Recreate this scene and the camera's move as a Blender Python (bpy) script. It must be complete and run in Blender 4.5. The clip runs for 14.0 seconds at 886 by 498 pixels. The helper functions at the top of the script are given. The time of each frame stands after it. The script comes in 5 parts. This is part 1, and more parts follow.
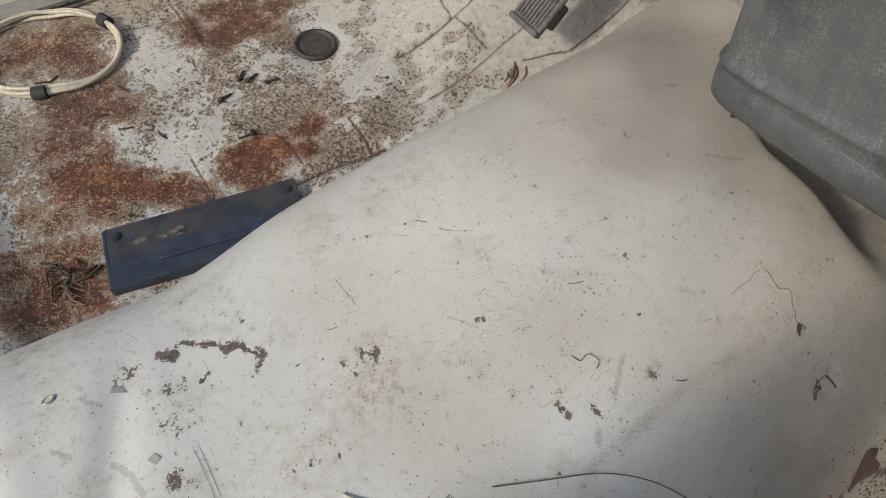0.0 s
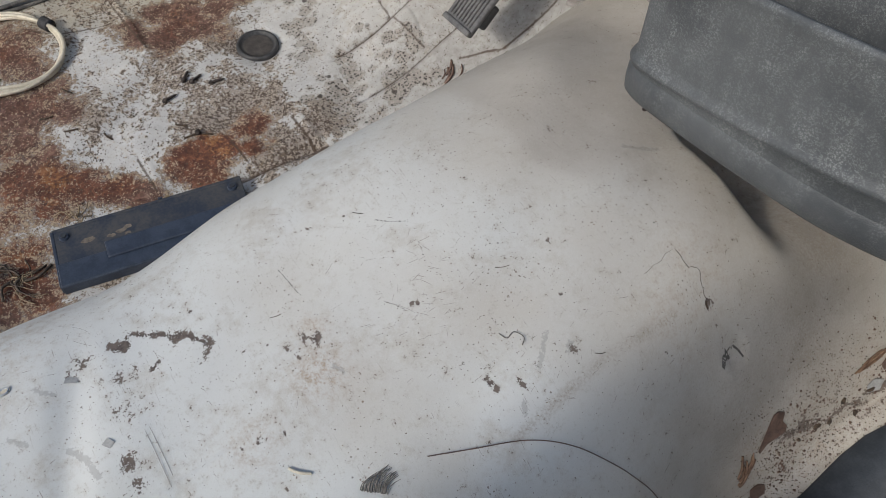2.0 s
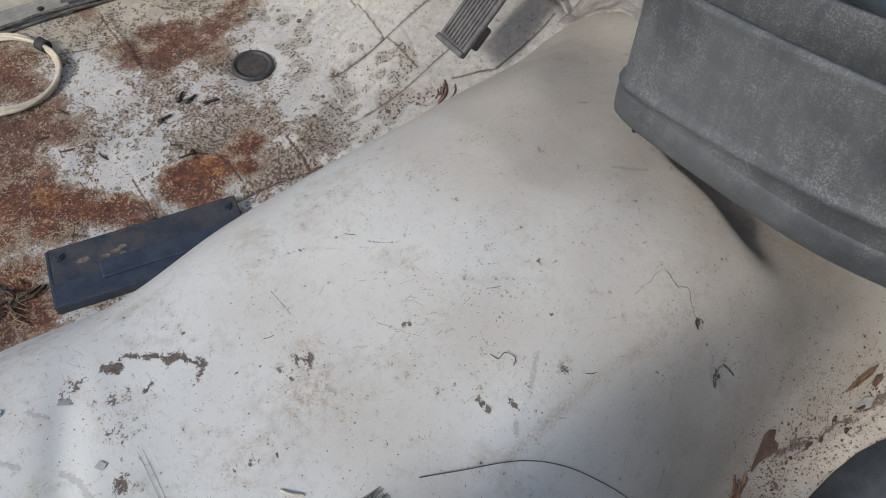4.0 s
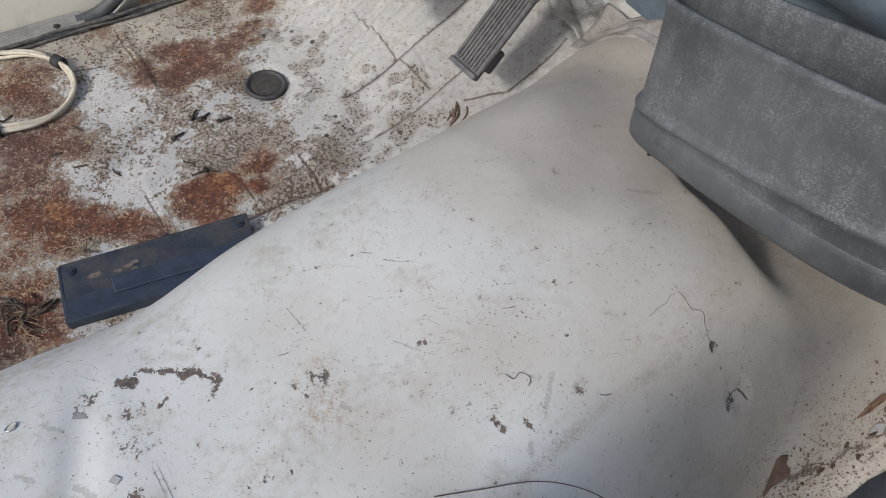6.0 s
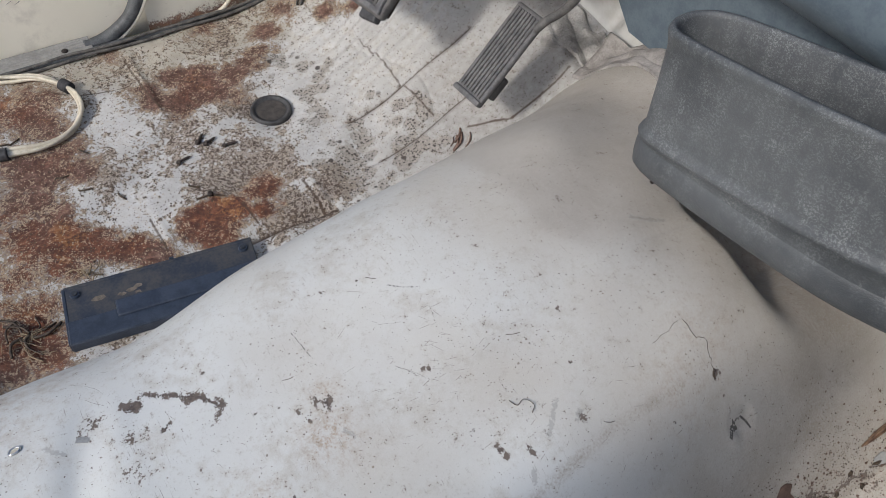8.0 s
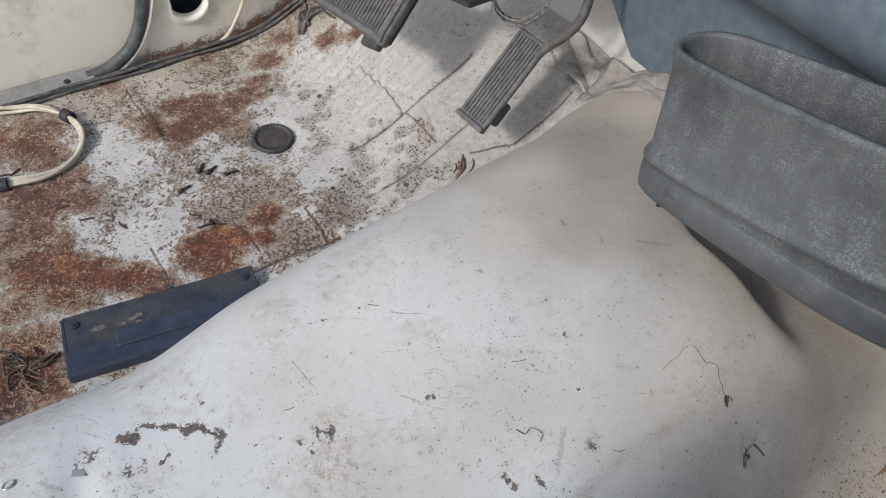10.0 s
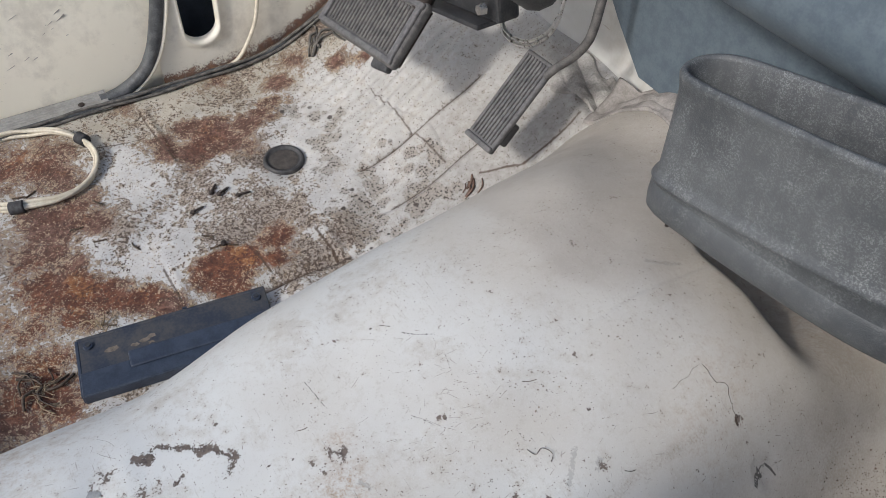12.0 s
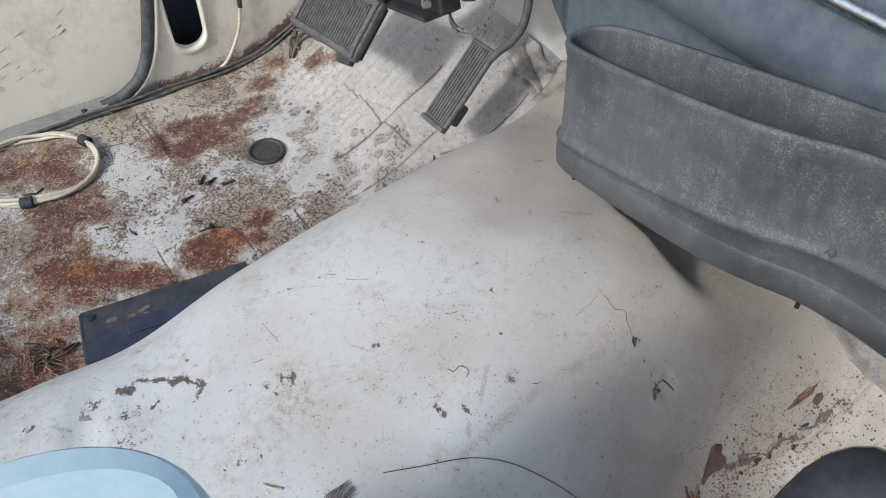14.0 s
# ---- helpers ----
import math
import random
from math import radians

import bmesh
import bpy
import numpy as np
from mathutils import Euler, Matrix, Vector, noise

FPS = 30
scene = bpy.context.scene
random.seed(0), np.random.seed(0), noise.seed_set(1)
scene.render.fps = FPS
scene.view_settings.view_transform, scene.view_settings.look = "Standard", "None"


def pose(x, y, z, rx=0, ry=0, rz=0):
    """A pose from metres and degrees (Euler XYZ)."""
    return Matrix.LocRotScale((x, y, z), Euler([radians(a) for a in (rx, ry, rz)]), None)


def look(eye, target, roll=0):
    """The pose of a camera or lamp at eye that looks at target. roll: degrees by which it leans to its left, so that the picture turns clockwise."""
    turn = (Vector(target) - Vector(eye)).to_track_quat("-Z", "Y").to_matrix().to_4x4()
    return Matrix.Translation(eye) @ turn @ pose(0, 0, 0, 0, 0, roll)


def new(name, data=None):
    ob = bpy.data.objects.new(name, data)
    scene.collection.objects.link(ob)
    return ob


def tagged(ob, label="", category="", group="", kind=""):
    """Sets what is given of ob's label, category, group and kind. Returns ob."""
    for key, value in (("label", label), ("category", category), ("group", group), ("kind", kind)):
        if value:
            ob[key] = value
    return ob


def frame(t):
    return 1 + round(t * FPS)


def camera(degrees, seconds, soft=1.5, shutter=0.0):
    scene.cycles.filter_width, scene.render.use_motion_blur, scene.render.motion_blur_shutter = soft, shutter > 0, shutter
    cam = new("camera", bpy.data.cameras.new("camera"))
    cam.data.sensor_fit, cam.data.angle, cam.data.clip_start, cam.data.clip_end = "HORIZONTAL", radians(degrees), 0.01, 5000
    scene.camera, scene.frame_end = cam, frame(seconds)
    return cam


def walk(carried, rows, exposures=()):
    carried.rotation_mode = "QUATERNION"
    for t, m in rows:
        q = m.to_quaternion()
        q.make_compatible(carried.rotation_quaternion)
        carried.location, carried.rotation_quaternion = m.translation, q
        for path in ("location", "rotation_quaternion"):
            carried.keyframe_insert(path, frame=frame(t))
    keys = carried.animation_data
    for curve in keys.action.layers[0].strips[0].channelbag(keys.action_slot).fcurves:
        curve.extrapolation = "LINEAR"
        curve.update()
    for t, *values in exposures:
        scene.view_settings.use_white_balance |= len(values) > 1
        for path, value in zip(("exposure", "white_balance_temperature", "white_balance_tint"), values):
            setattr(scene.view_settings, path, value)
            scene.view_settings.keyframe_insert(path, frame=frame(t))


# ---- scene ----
cam = camera(57.3, 14.0, 0.8)
PATH = [
    (0, (0.2035, 0.0080, 0.7140), (-0.5569, 0.4464, -0.5025), 0.80),
    (0.2, (0.2255, 0.0132, 0.7273), (-0.5070, 0.4672, -0.5068), 1.62),
    (0.5, (0.2384, 0.0166, 0.7410), (-0.4777, 0.4870, -0.4905), 2.50),
    (1, (0.2362, 0.0075, 0.7470), (-0.4741, 0.4997, -0.4793), 3.60),
    (1.5, (0.2354, 0.0104, 0.7470), (-0.4756, 0.5140, -0.4740), 3.90),
    (2, (0.2348, 0.0071, 0.7440), (-0.4774, 0.5120, -0.4755), 3.70),
    (2.5, (0.2362, 0.0106, 0.7403), (-0.4768, 0.5183, -0.4778), 3.60),
    (3, (0.2360, 0.0113, 0.7440), (-0.4794, 0.5223, -0.4718), 3.50),
    (5.5, (0.2346, 0.0047, 0.7530), (-0.5161, 0.5404, -0.4297), 4.30),
    (6, (0.2324, -0.0013, 0.7515), (-0.5242, 0.5359, -0.4275), 4.40),
    (6.5, (0.2309, 0.0014, 0.7560), (-0.5341, 0.5410, -0.4155), 4.40),
    (7, (0.2309, -0.0017, 0.7545), (-0.5425, 0.5403, -0.4102), 4.40),
    (7.5, (0.2320, -0.0030, 0.7552), (-0.5479, 0.5459, -0.4027), 4.50),
    (8, (0.2315, -0.0039, 0.7552), (-0.5555, 0.5485, -0.3967), 4.50),
    (10.5, (0.2271, -0.0020, 0.7440), (-0.6066, 0.5682, -0.3653), 3.50),
    (11, (0.2278, -0.0018, 0.7455), (-0.6124, 0.5666, -0.3600), 3.30),
    (11.5, (0.2278, -0.0018, 0.7485), (-0.6182, 0.5651, -0.3525), 3.00),
    (12, (0.2284, -0.0039, 0.7522), (-0.6258, 0.5615, -0.3435), 2.60),
    (12.5, (0.2294, -0.0076, 0.7522), (-0.6335, 0.5525, -0.3397), 2.20),
    (13, (0.2599, -0.0141, 0.7590), (-0.6242, 0.5208, -0.3285), 1.00),
    (13.2, (0.2931, -0.0132, 0.7661), (-0.6004, 0.5115, -0.3221), 0.51),
    (13.5, (0.3252, -0.0028, 0.7867), (-0.5731, 0.5096, -0.3000), -0.50),
    (13.7, (0.3394, 0.0097, 0.7973), (-0.5616, 0.5240, -0.2909), -1.75),
    (14, (0.3596, 0.0079, 0.7927), (-0.5303, 0.5413, -0.2910), -1.50),
]
SKY, SUN = 0.155, 2.12
EXPOSURES = [(0.0, -0.13, 6750, 7), (1.0, -0.13, 6450, 7), (3.0, -0.12, 6200, 8), (8.0, -0.01, 6100, 9), (12.5, 0.1, 6120, 9), (14.0, 0.1, 5980, 8)]
walk(cam, [(t, look(eye, target, roll)) for t, eye, target, roll in PATH], EXPOSURES)

# ---- light: hazy sun from behind the seats into the roofless, stripped car ----
world = bpy.data.worlds.new("sky")
scene.world = world
world.use_nodes = True
wn = world.node_tree.nodes
sky = wn.new("ShaderNodeTexSky")
sky.sky_type, sky.sun_disc = "NISHITA", False
sky.sun_elevation, sky.sun_rotation = radians(37), radians(165)
sky.air_density, sky.dust_density = 1.0, 3.0
world.node_tree.links.new(sky.outputs[0], wn["Background"].inputs[0])
wn["Background"].inputs[1].default_value = SKY

sun = new("sun", bpy.data.lights.new("sun", "SUN"))
sun.data.energy, sun.data.angle, sun.data.color = SUN, radians(6), (1.0, 0.93, 0.84)
sun.matrix_world = look((0.395, -1.348, 1.404), (0.0, 0.2, 0.2))


# ---- materials ----
class Nodes:
    """A small builder for node materials, in object space, which is the car's own metres."""

    def __init__(self, name):
        self.mat = bpy.data.materials.new(name)
        self.mat.use_nodes = True
        self.tree = self.mat.node_tree
        self.bsdf = self.tree.nodes["Principled BSDF"]
        self.place = self.tree.nodes.new("ShaderNodeTexCoord").outputs["Object"]

    def put(self, socket, value):
        if hasattr(value, "is_linked"):
            self.tree.links.new(value, socket)
        else:
            socket.default_value = value

    def noise(self, scale, detail=4.0, rough=0.55, warp=0.0, stretch=None):
        n = self.tree.nodes.new("ShaderNodeTexNoise")
        n.inputs["Scale"].default_value, n.inputs["Detail"].default_value = scale, detail
        n.inputs["Roughness"].default_value, n.inputs["Distortion"].default_value = rough, warp
        self.tree.links.new(self.stretched(stretch), n.inputs["Vector"])
        return n.outputs[0]

    def stretched(self, stretch):
        if not stretch:
            return self.place
        m = self.tree.nodes.new("ShaderNodeMapping")
        m.inputs["Scale"].default_value = stretch[:3]
        if len(stretch) > 3:
            m.inputs["Rotation"].default_value = (0, 0, radians(stretch[3]))
        self.tree.links.new(self.place, m.inputs["Vector"])
        return m.outputs[0]

    def cells(self, scale, kind="DISTANCE", stretch=None):
        v = self.tree.nodes.new("ShaderNodeTexVoronoi")
        v.inputs["Scale"].default_value = scale
        self.tree.links.new(self.stretched(stretch), v.inputs["Vector"])
        return v.outputs["Distance" if kind == "DISTANCE" else "Color"]

    def attr(self, name):
        a = self.tree.nodes.new("ShaderNodeAttribute")
        a.attribute_name = name
        return a.outputs["Fac"]

    def math(self, op, a, b=0.0, c=0.0):
        m = self.tree.nodes.new("ShaderNodeMath")
        m.operation = op
        for socket, value in zip(m.inputs, (a, b, c)):
            self.put(socket, value)
        return m.outputs[0]

    def step(self, value, low, high):
        m = self.tree.nodes.new("ShaderNodeMapRange")
        m.interpolation_type = "SMOOTHSTEP"
        self.put(m.inputs["Value"], value)
        m.inputs["From Min"].default_value, m.inputs["From Max"].default_value = low, high
        return m.outputs["Result"]

    def ramp(self, value, *stops):
        r = self.tree.nodes.new("ShaderNodeValToRGB")
        e = r.color_ramp.elements
        while len(e) < len(stops):
            e.new(0.5)
        for k, (at, color) in zip(e, stops):
            k.position, k.color = at, (*color, 1)
        self.put(r.inputs[0], value)
        return r.outputs[0]

    def mix(self, fac, a, b, blend="MIX"):
        m = self.tree.nodes.new("ShaderNodeMix")
        m.data_type, m.blend_type = "RGBA", blend
        self.put(m.inputs[0], fac)
        for socket, value in ((m.inputs[6], a), (m.inputs[7], b)):
            self.put(socket, (*value, 1) if isinstance(value, tuple) else value)
        return m.outputs[2]

    def done(self, color, rough=0.5, metal=0.0, bump=None, depth=0.001, strength=0.5, spec=0.5):
        self.put(self.bsdf.inputs["Base Color"], (*color, 1) if isinstance(color, tuple) else color)
        self.put(self.bsdf.inputs["Roughness"], rough)
        self.put(self.bsdf.inputs["Metallic"], metal)
        self.put(self.bsdf.inputs["Specular IOR Level"], spec)
        if bump is not None:
            b = self.tree.nodes.new("ShaderNodeBump")
            b.inputs["Distance"].default_value, b.inputs["Strength"].default_value = depth, strength
            self.put(b.inputs["Height"], bump)
            self.tree.links.new(b.outputs[0], self.bsdf.inputs["Normal"])
        return self.mat


def rusted_floor():
    """White paint over steel: it flakes into tan islands and pepper-like grains, then into mauve, brown and orange rust, where the masks on the mesh say."""
    n = Nodes("rusted_white_floor_paint")
    broad, mid, grain, grit = n.noise(34, 6, 0.65), n.noise(105, 6, 0.7), n.noise(235, 6, 0.75), n.noise(620, 3, 0.6)
    centred = lambda v, k: n.math("MULTIPLY", n.math("SUBTRACT", v, 0.5), k)
    paint = n.mix(n.step(broad, 0.35, 0.7), (0.49, 0.485, 0.47), (0.61, 0.615, 0.615))
    paint = n.mix(n.math("MULTIPLY", n.step(n.math("ADD", mid, centred(broad, 1.0)), 0.44, 0.72), 0.6), paint, (0.44, 0.395, 0.325))
    paint = n.mix(n.attr("cream"), paint, n.mix(n.step(broad, 0.35, 0.65), (0.40, 0.36, 0.29), (0.50, 0.47, 0.40)))
    # greyer toe boards: the shade under the dash is put into the paint
    paint = n.mix(n.math("MULTIPLY", n.attr("toe_shade"), n.math("ADD", 0.66, centred(mid, 1.2))), paint, (0.29, 0.28, 0.265))
    rust = n.math("ADD", n.attr("rust"), n.math("ADD", centred(broad, 0.5), centred(mid, 0.8)))
    dirt = n.math("ADD", n.attr("grime"), n.math("ADD", centred(broad, 1.5), centred(mid, 1.5)))
    dirt = n.math("MAXIMUM", dirt, n.math("ADD", rust, 0.18))
    # islands where the gloss has flaked off to a tan-grey film
    island = n.step(n.math("ADD", dirt, centred(grain, 1.0)), 0.5, 0.57)
    tan_tone = n.mix(n.math("MULTIPLY", island, 0.7), paint, n.mix(n.step(n.math("ADD", mid, centred(grain, 0.8)), 0.4, 0.6), (0.24, 0.185, 0.14), (0.42, 0.35, 0.27)))
    # pepper: round dark grains, sparse on the paint, dense in the islands
    size = n.math("MULTIPLY", n.step(n.cells(250, "COLOR"), 0.25, 0.95), n.math("ADD", 0.12, n.math("MULTIPLY", n.math("MAXIMUM", dirt, 0.0), 0.5)))
    grains = n.math("SUBTRACT", n.math("ADD", size, centred(grain, 0.5)), n.cells(250))
    pepper = n.math("ADD", n.math("MULTIPLY", dirt, 0.2), n.math("ADD", n.math("MULTIPLY", island, 0.1), n.math("ADD", centred(grain, 1.9), centred(grit, 0.9))))
    pepper = n.math("MAXIMUM", n.step(pepper, 0.23, 0.32), n.step(grains, 0.0, 0.07))
    specked = n.mix(n.math("MULTIPLY", pepper, 0.97), tan_tone, n.ramp(grit, (0.35, (0.03, 0.022, 0.018)), (0.52, (0.085, 0.062, 0.05)), (0.7, (0.2, 0.155, 0.12))))
    # pits: clusters of dark specks with a grey-brown film between them, and a few single black spots
    blot = n.math("SUBTRACT", n.math("MULTIPLY", n.cells(52, "COLOR"), 0.62), n.math("ADD", n.cells(52), n.math("ADD", centred(mid, 0.9), centred(grain, 0.5))))
    blot = n.math("ADD", blot, n.math("MULTIPLY", n.math("SUBTRACT", n.math("ADD", n.attr("pits"), centred(broad, 1.0)), 0.42), 1.0))
    veil = n.step(blot, -0.05, 0.12)
    pitted = n.mix(n.math("MULTIPLY", veil, 0.62), specked, n.mix(n.step(grain, 0.42, 0.6), (0.21, 0.185, 0.155), (0.36, 0.325, 0.28)))
    dots = n.math("SUBTRACT", n.math("MULTIPLY", n.math("ADD", n.cells(300, "COLOR"), 0.2), 0.5), n.math("ADD", n.cells(300), centred(grain, 0.6)))
    pits = n.math("MULTIPLY", n.step(dots, -0.02, 0.07), veil)
    lone = n.math("SUBTRACT", n.math("MULTIPLY", n.step(n.cells(75, "COLOR"), 0.62, 1.0), 0.34), n.math("ADD", n.cells(75), centred(mid, 0.5)))
    pits = n.math("MAXIMUM", pits, n.math("MULTIPLY", n.step(lone, 0.0, 0.05), n.step(n.attr("pits"), 0.2, 0.5)))
    pitted = n.mix(n.math("MULTIPLY", pits, 0.9), pitted, n.ramp(grit, (0.36, (0.022, 0.019, 0.019)), (0.56, (0.06, 0.048, 0.042)), (0.72, (0.15, 0.118, 0.097))))
    # rust: mauve brown or orange, dark red clots, pale grains of paint left at its edges
    tone = n.math("ADD", n.math("MULTIPLY", mid, 0.8), n.math("ADD", centred(broad, 0.6), centred(grain, 0.6)))
    dull = n.ramp(tone, (0.2, (0.045, 0.022, 0.018)), (0.36, (0.125, 0.067, 0.052)), (0.52, (0.225, 0.135, 0.105)), (0.7, (0.36, 0.245, 0.175)))
    warm = n.ramp(tone, (0.2, (0.05, 0.018, 0.013)), (0.38, (0.135, 0.052, 0.032)), (0.52, (0.235, 0.098, 0.054)), (0.68, (0.40, 0.225, 0.125)))
    red = n.mix(n.step(n.math("ADD", n.attr("orange"), centred(broad, 0.8)), 0.2, 0.7), dull, warm)
    clots = n.step(n.math("ADD", n.math("ADD", centred(mid, 1.7), centred(broad, 1.3)), n.math("MULTIPLY", n.math("SUBTRACT", n.math("MULTIPLY", n.cells(95, "COLOR"), 0.85), n.cells(95)), 0.8)), -0.14, 0.1)
    red = n.mix(n.math("MULTIPLY", clots, 0.62), red, n.mix(n.step(grain, 0.4, 0.6), (0.032, 0.014, 0.011), (0.085, 0.034, 0.024)))
    ochre = n.math("MULTIPLY", n.step(n.math("ADD", n.noise(22, 4, 0.6), centred(grain, 0.7)), 0.56, 0.72), n.attr("orange"))
    red = n.mix(n.math("MULTIPLY", ochre, 0.7), red, (0.42, 0.2, 0.075))
    left = n.math("SUBTRACT", n.math("ADD", centred(grain, 1.7), n.math("ADD", centred(grit, 1.0), 0.2)), n.math("MULTIPLY", n.math("ADD", n.attr("rust"), n.math("ADD", centred(broad, 1.6), centred(mid, 0.8))), 0.5))
    red = n.mix(n.math("MULTIPLY", n.step(left, -0.04, 0.07), 0.85), red, (0.47, 0.375, 0.265))
    mask = n.math("MULTIPLY", n.step(n.math("ADD", rust, centred(grain, 0.9)), 0.3, 0.56), 0.96)
    color = n.mix(mask, pitted, red)
    color = n.mix(n.math("MULTIPLY", n.step(n.math("ADD", n.attr("crease"), centred(grain, 1.2)), 0.3, 0.7), 0.85), color, (0.075, 0.05, 0.036))
    height = n.math("ADD", n.math("MULTIPLY", n.math("MAXIMUM", mask, n.math("MULTIPLY", island, 0.5)), grain), n.math("MULTIPLY", grit, 0.2))
    height = n.math("SUBTRACT", height, n.math("MULTIPLY", pits, 0.5))
    rough = n.math("ADD", 0.42, n.math("MULTIPLY", n.math("MAXIMUM", mask, island), 0.45))
    return n.done(color, rough, 0.0, height, 0.0016, 0.8, 0.35)


def tunnel_paint():
    """Old cream-white paint, scuffed and dusty, chipped to grey primer where the mask says."""
    n = Nodes("scuffed_cream_tunnel_paint")
    wide, broad, mid, fine = n.noise(6, 4), n.noise(24, 6, 0.62), n.noise(120, 6, 0.65), n.noise(520, 4, 0.7)
    centred = lambda v, k: n.math("MULTIPLY", n.math("SUBTRACT", v, 0.5), k)
    paint = n.mix(n.step(n.math("ADD", n.attr("paleness"), centred(wide, 1.5)), 0.2, 0.8), (0.52, 0.495, 0.445), (0.635, 0.645, 0.625))
    paint = n.mix(n.math("MULTIPLY", n.step(n.math("ADD", broad, centred(mid, 0.5)), 0.46, 0.78), 0.55), paint, (0.44, 0.395, 0.325))
    paint = n.mix(n.math("MULTIPLY", n.step(n.math("ADD", mid, centred(fine, 1.2)), 0.55, 0.85), 0.45), paint, (0.34, 0.305, 0.25))
    # stains and dust, with the pocket's shade and the flank's shade edge painted in
    paint = n.mix(n.math("MULTIPLY", n.attr("stain_shade"), n.step(n.math("ADD", mid, centred(fine, 0.8)), 0.35, 0.7)), paint, (0.38, 0.28, 0.19))
    paint = n.mix(n.math("MULTIPLY", n.attr("dust"), n.step(n.math("ADD", broad, fine), 0.75, 1.2)), paint, (0.33, 0.28, 0.22))
    # fine scratches in two directions, kept to worn patches
    worn = n.step(n.noise(14, 4), 0.4, 0.6)
    for turn, scale in ((35, 52), (-20, 70), (80, 60)):
        scratch = n.noise(scale, 3, 0.5, 0.3, (1.0, 16.0, 1.0, turn))
        paint = n.mix(n.math("MULTIPLY", n.math("MULTIPLY", n.step(scratch, 0.69, 0.74), worn), 0.6), paint, (0.25, 0.22, 0.185))
    # pin-point specks, brown to black, in drifts
    drift = n.step(n.noise(18, 5, 0.6), 0.42, 0.68)
    specks = n.math("SUBTRACT", n.math("ADD", n.math("MULTIPLY", drift, 0.13), centred(fine, 0.55)), n.cells(230))
    specks = n.math("MULTIPLY", n.step(specks, -0.06, 0.0), n.step(n.cells(230, "COLOR"), 0.58, 0.62))
    paint = n.mix(n.math("MULTIPLY", specks, 0.85), paint, n.ramp(mid, (0.4, (0.06, 0.045, 0.035)), (0.6, (0.2, 0.13, 0.08))))
    # darker tan where the mask on the mesh says
    paint = n.mix(n.math("MULTIPLY", n.attr("tan_tone"), n.math("ADD", 0.6, centred(broad, 0.9))), paint, (0.385, 0.35, 0.305))
    rasp = n.noise(900, 4, 0.75, 0.6, (1.0, 2.2, 1.0, 30))
    paint = n.mix(n.math("MULTIPLY", n.step(n.math("ADD", rasp, centred(broad, 0.9)), 0.52, 0.74), 0.22), paint, (0.37, 0.345, 0.305))
    paint = n.mix(n.math("MULTIPLY", n.math("SUBTRACT", 1.0, n.step(rasp, 0.32, 0.48)), 0.4), paint, (0.68, 0.68, 0.66))
    tiny = n.math("SUBTRACT", n.math("MULTIPLY", n.math("ADD", drift, 0.35), n.math("MULTIPLY", n.step(n.cells(480, "COLOR"), 0.62, 1.0), 0.3)), n.math("ADD", n.cells(480), n.math("ADD", centred(mid, 0.9), centred(fine, 0.9))))
    paint = n.mix(n.math("MULTIPLY", n.step(tiny, -0.01, 0.05), 0.8), paint, n.ramp(fine, (0.4, (0.11, 0.085, 0.065)), (0.6, (0.27, 0.22, 0.17))))
    chip = n.math("ADD", n.attr("chip"), n.math("ADD", centred(mid, 2.2), n.math("ADD", centred(broad, 0.8), centred(fine, 1.6))))
    chip = n.step(chip, 0.46, 0.54)
    color = n.mix(chip, paint, n.mix(n.step(mid, 0.4, 0.6), (0.075, 0.058, 0.049), (0.165, 0.132, 0.112)))
    rub = n.noise(330, 4, 0.7, 0.4)
    smear = n.math("MULTIPLY", n.step(n.math("ADD", n.attr("smear"), n.math("ADD", centred(rub, 1.6), centred(fine, 1.0))), 0.45, 0.62), 0.75)
    color = n.mix(n.math("MULTIPLY", smear, 0.48), color, (0.2, 0.19, 0.18))
    dark = n.step(n.math("ADD", n.attr("mark"), centred(fine, 0.9)), 0.4, 0.6)
    color = n.mix(n.math("MULTIPLY", dark, 0.9), color, (0.05, 0.042, 0.036))
    height = n.math("SUBTRACT", n.math("MULTIPLY", n.math("ADD", mid, n.math("MULTIPLY", fine, 0.6)), 0.5), chip)
    return n.done(color, n.math("ADD", 0.34, n.math("MULTIPLY", broad, 0.3)), 0.0, n.math("ADD", height, n.math("MULTIPLY", rasp, 0.5)), 0.0008, 0.5, 0.4)


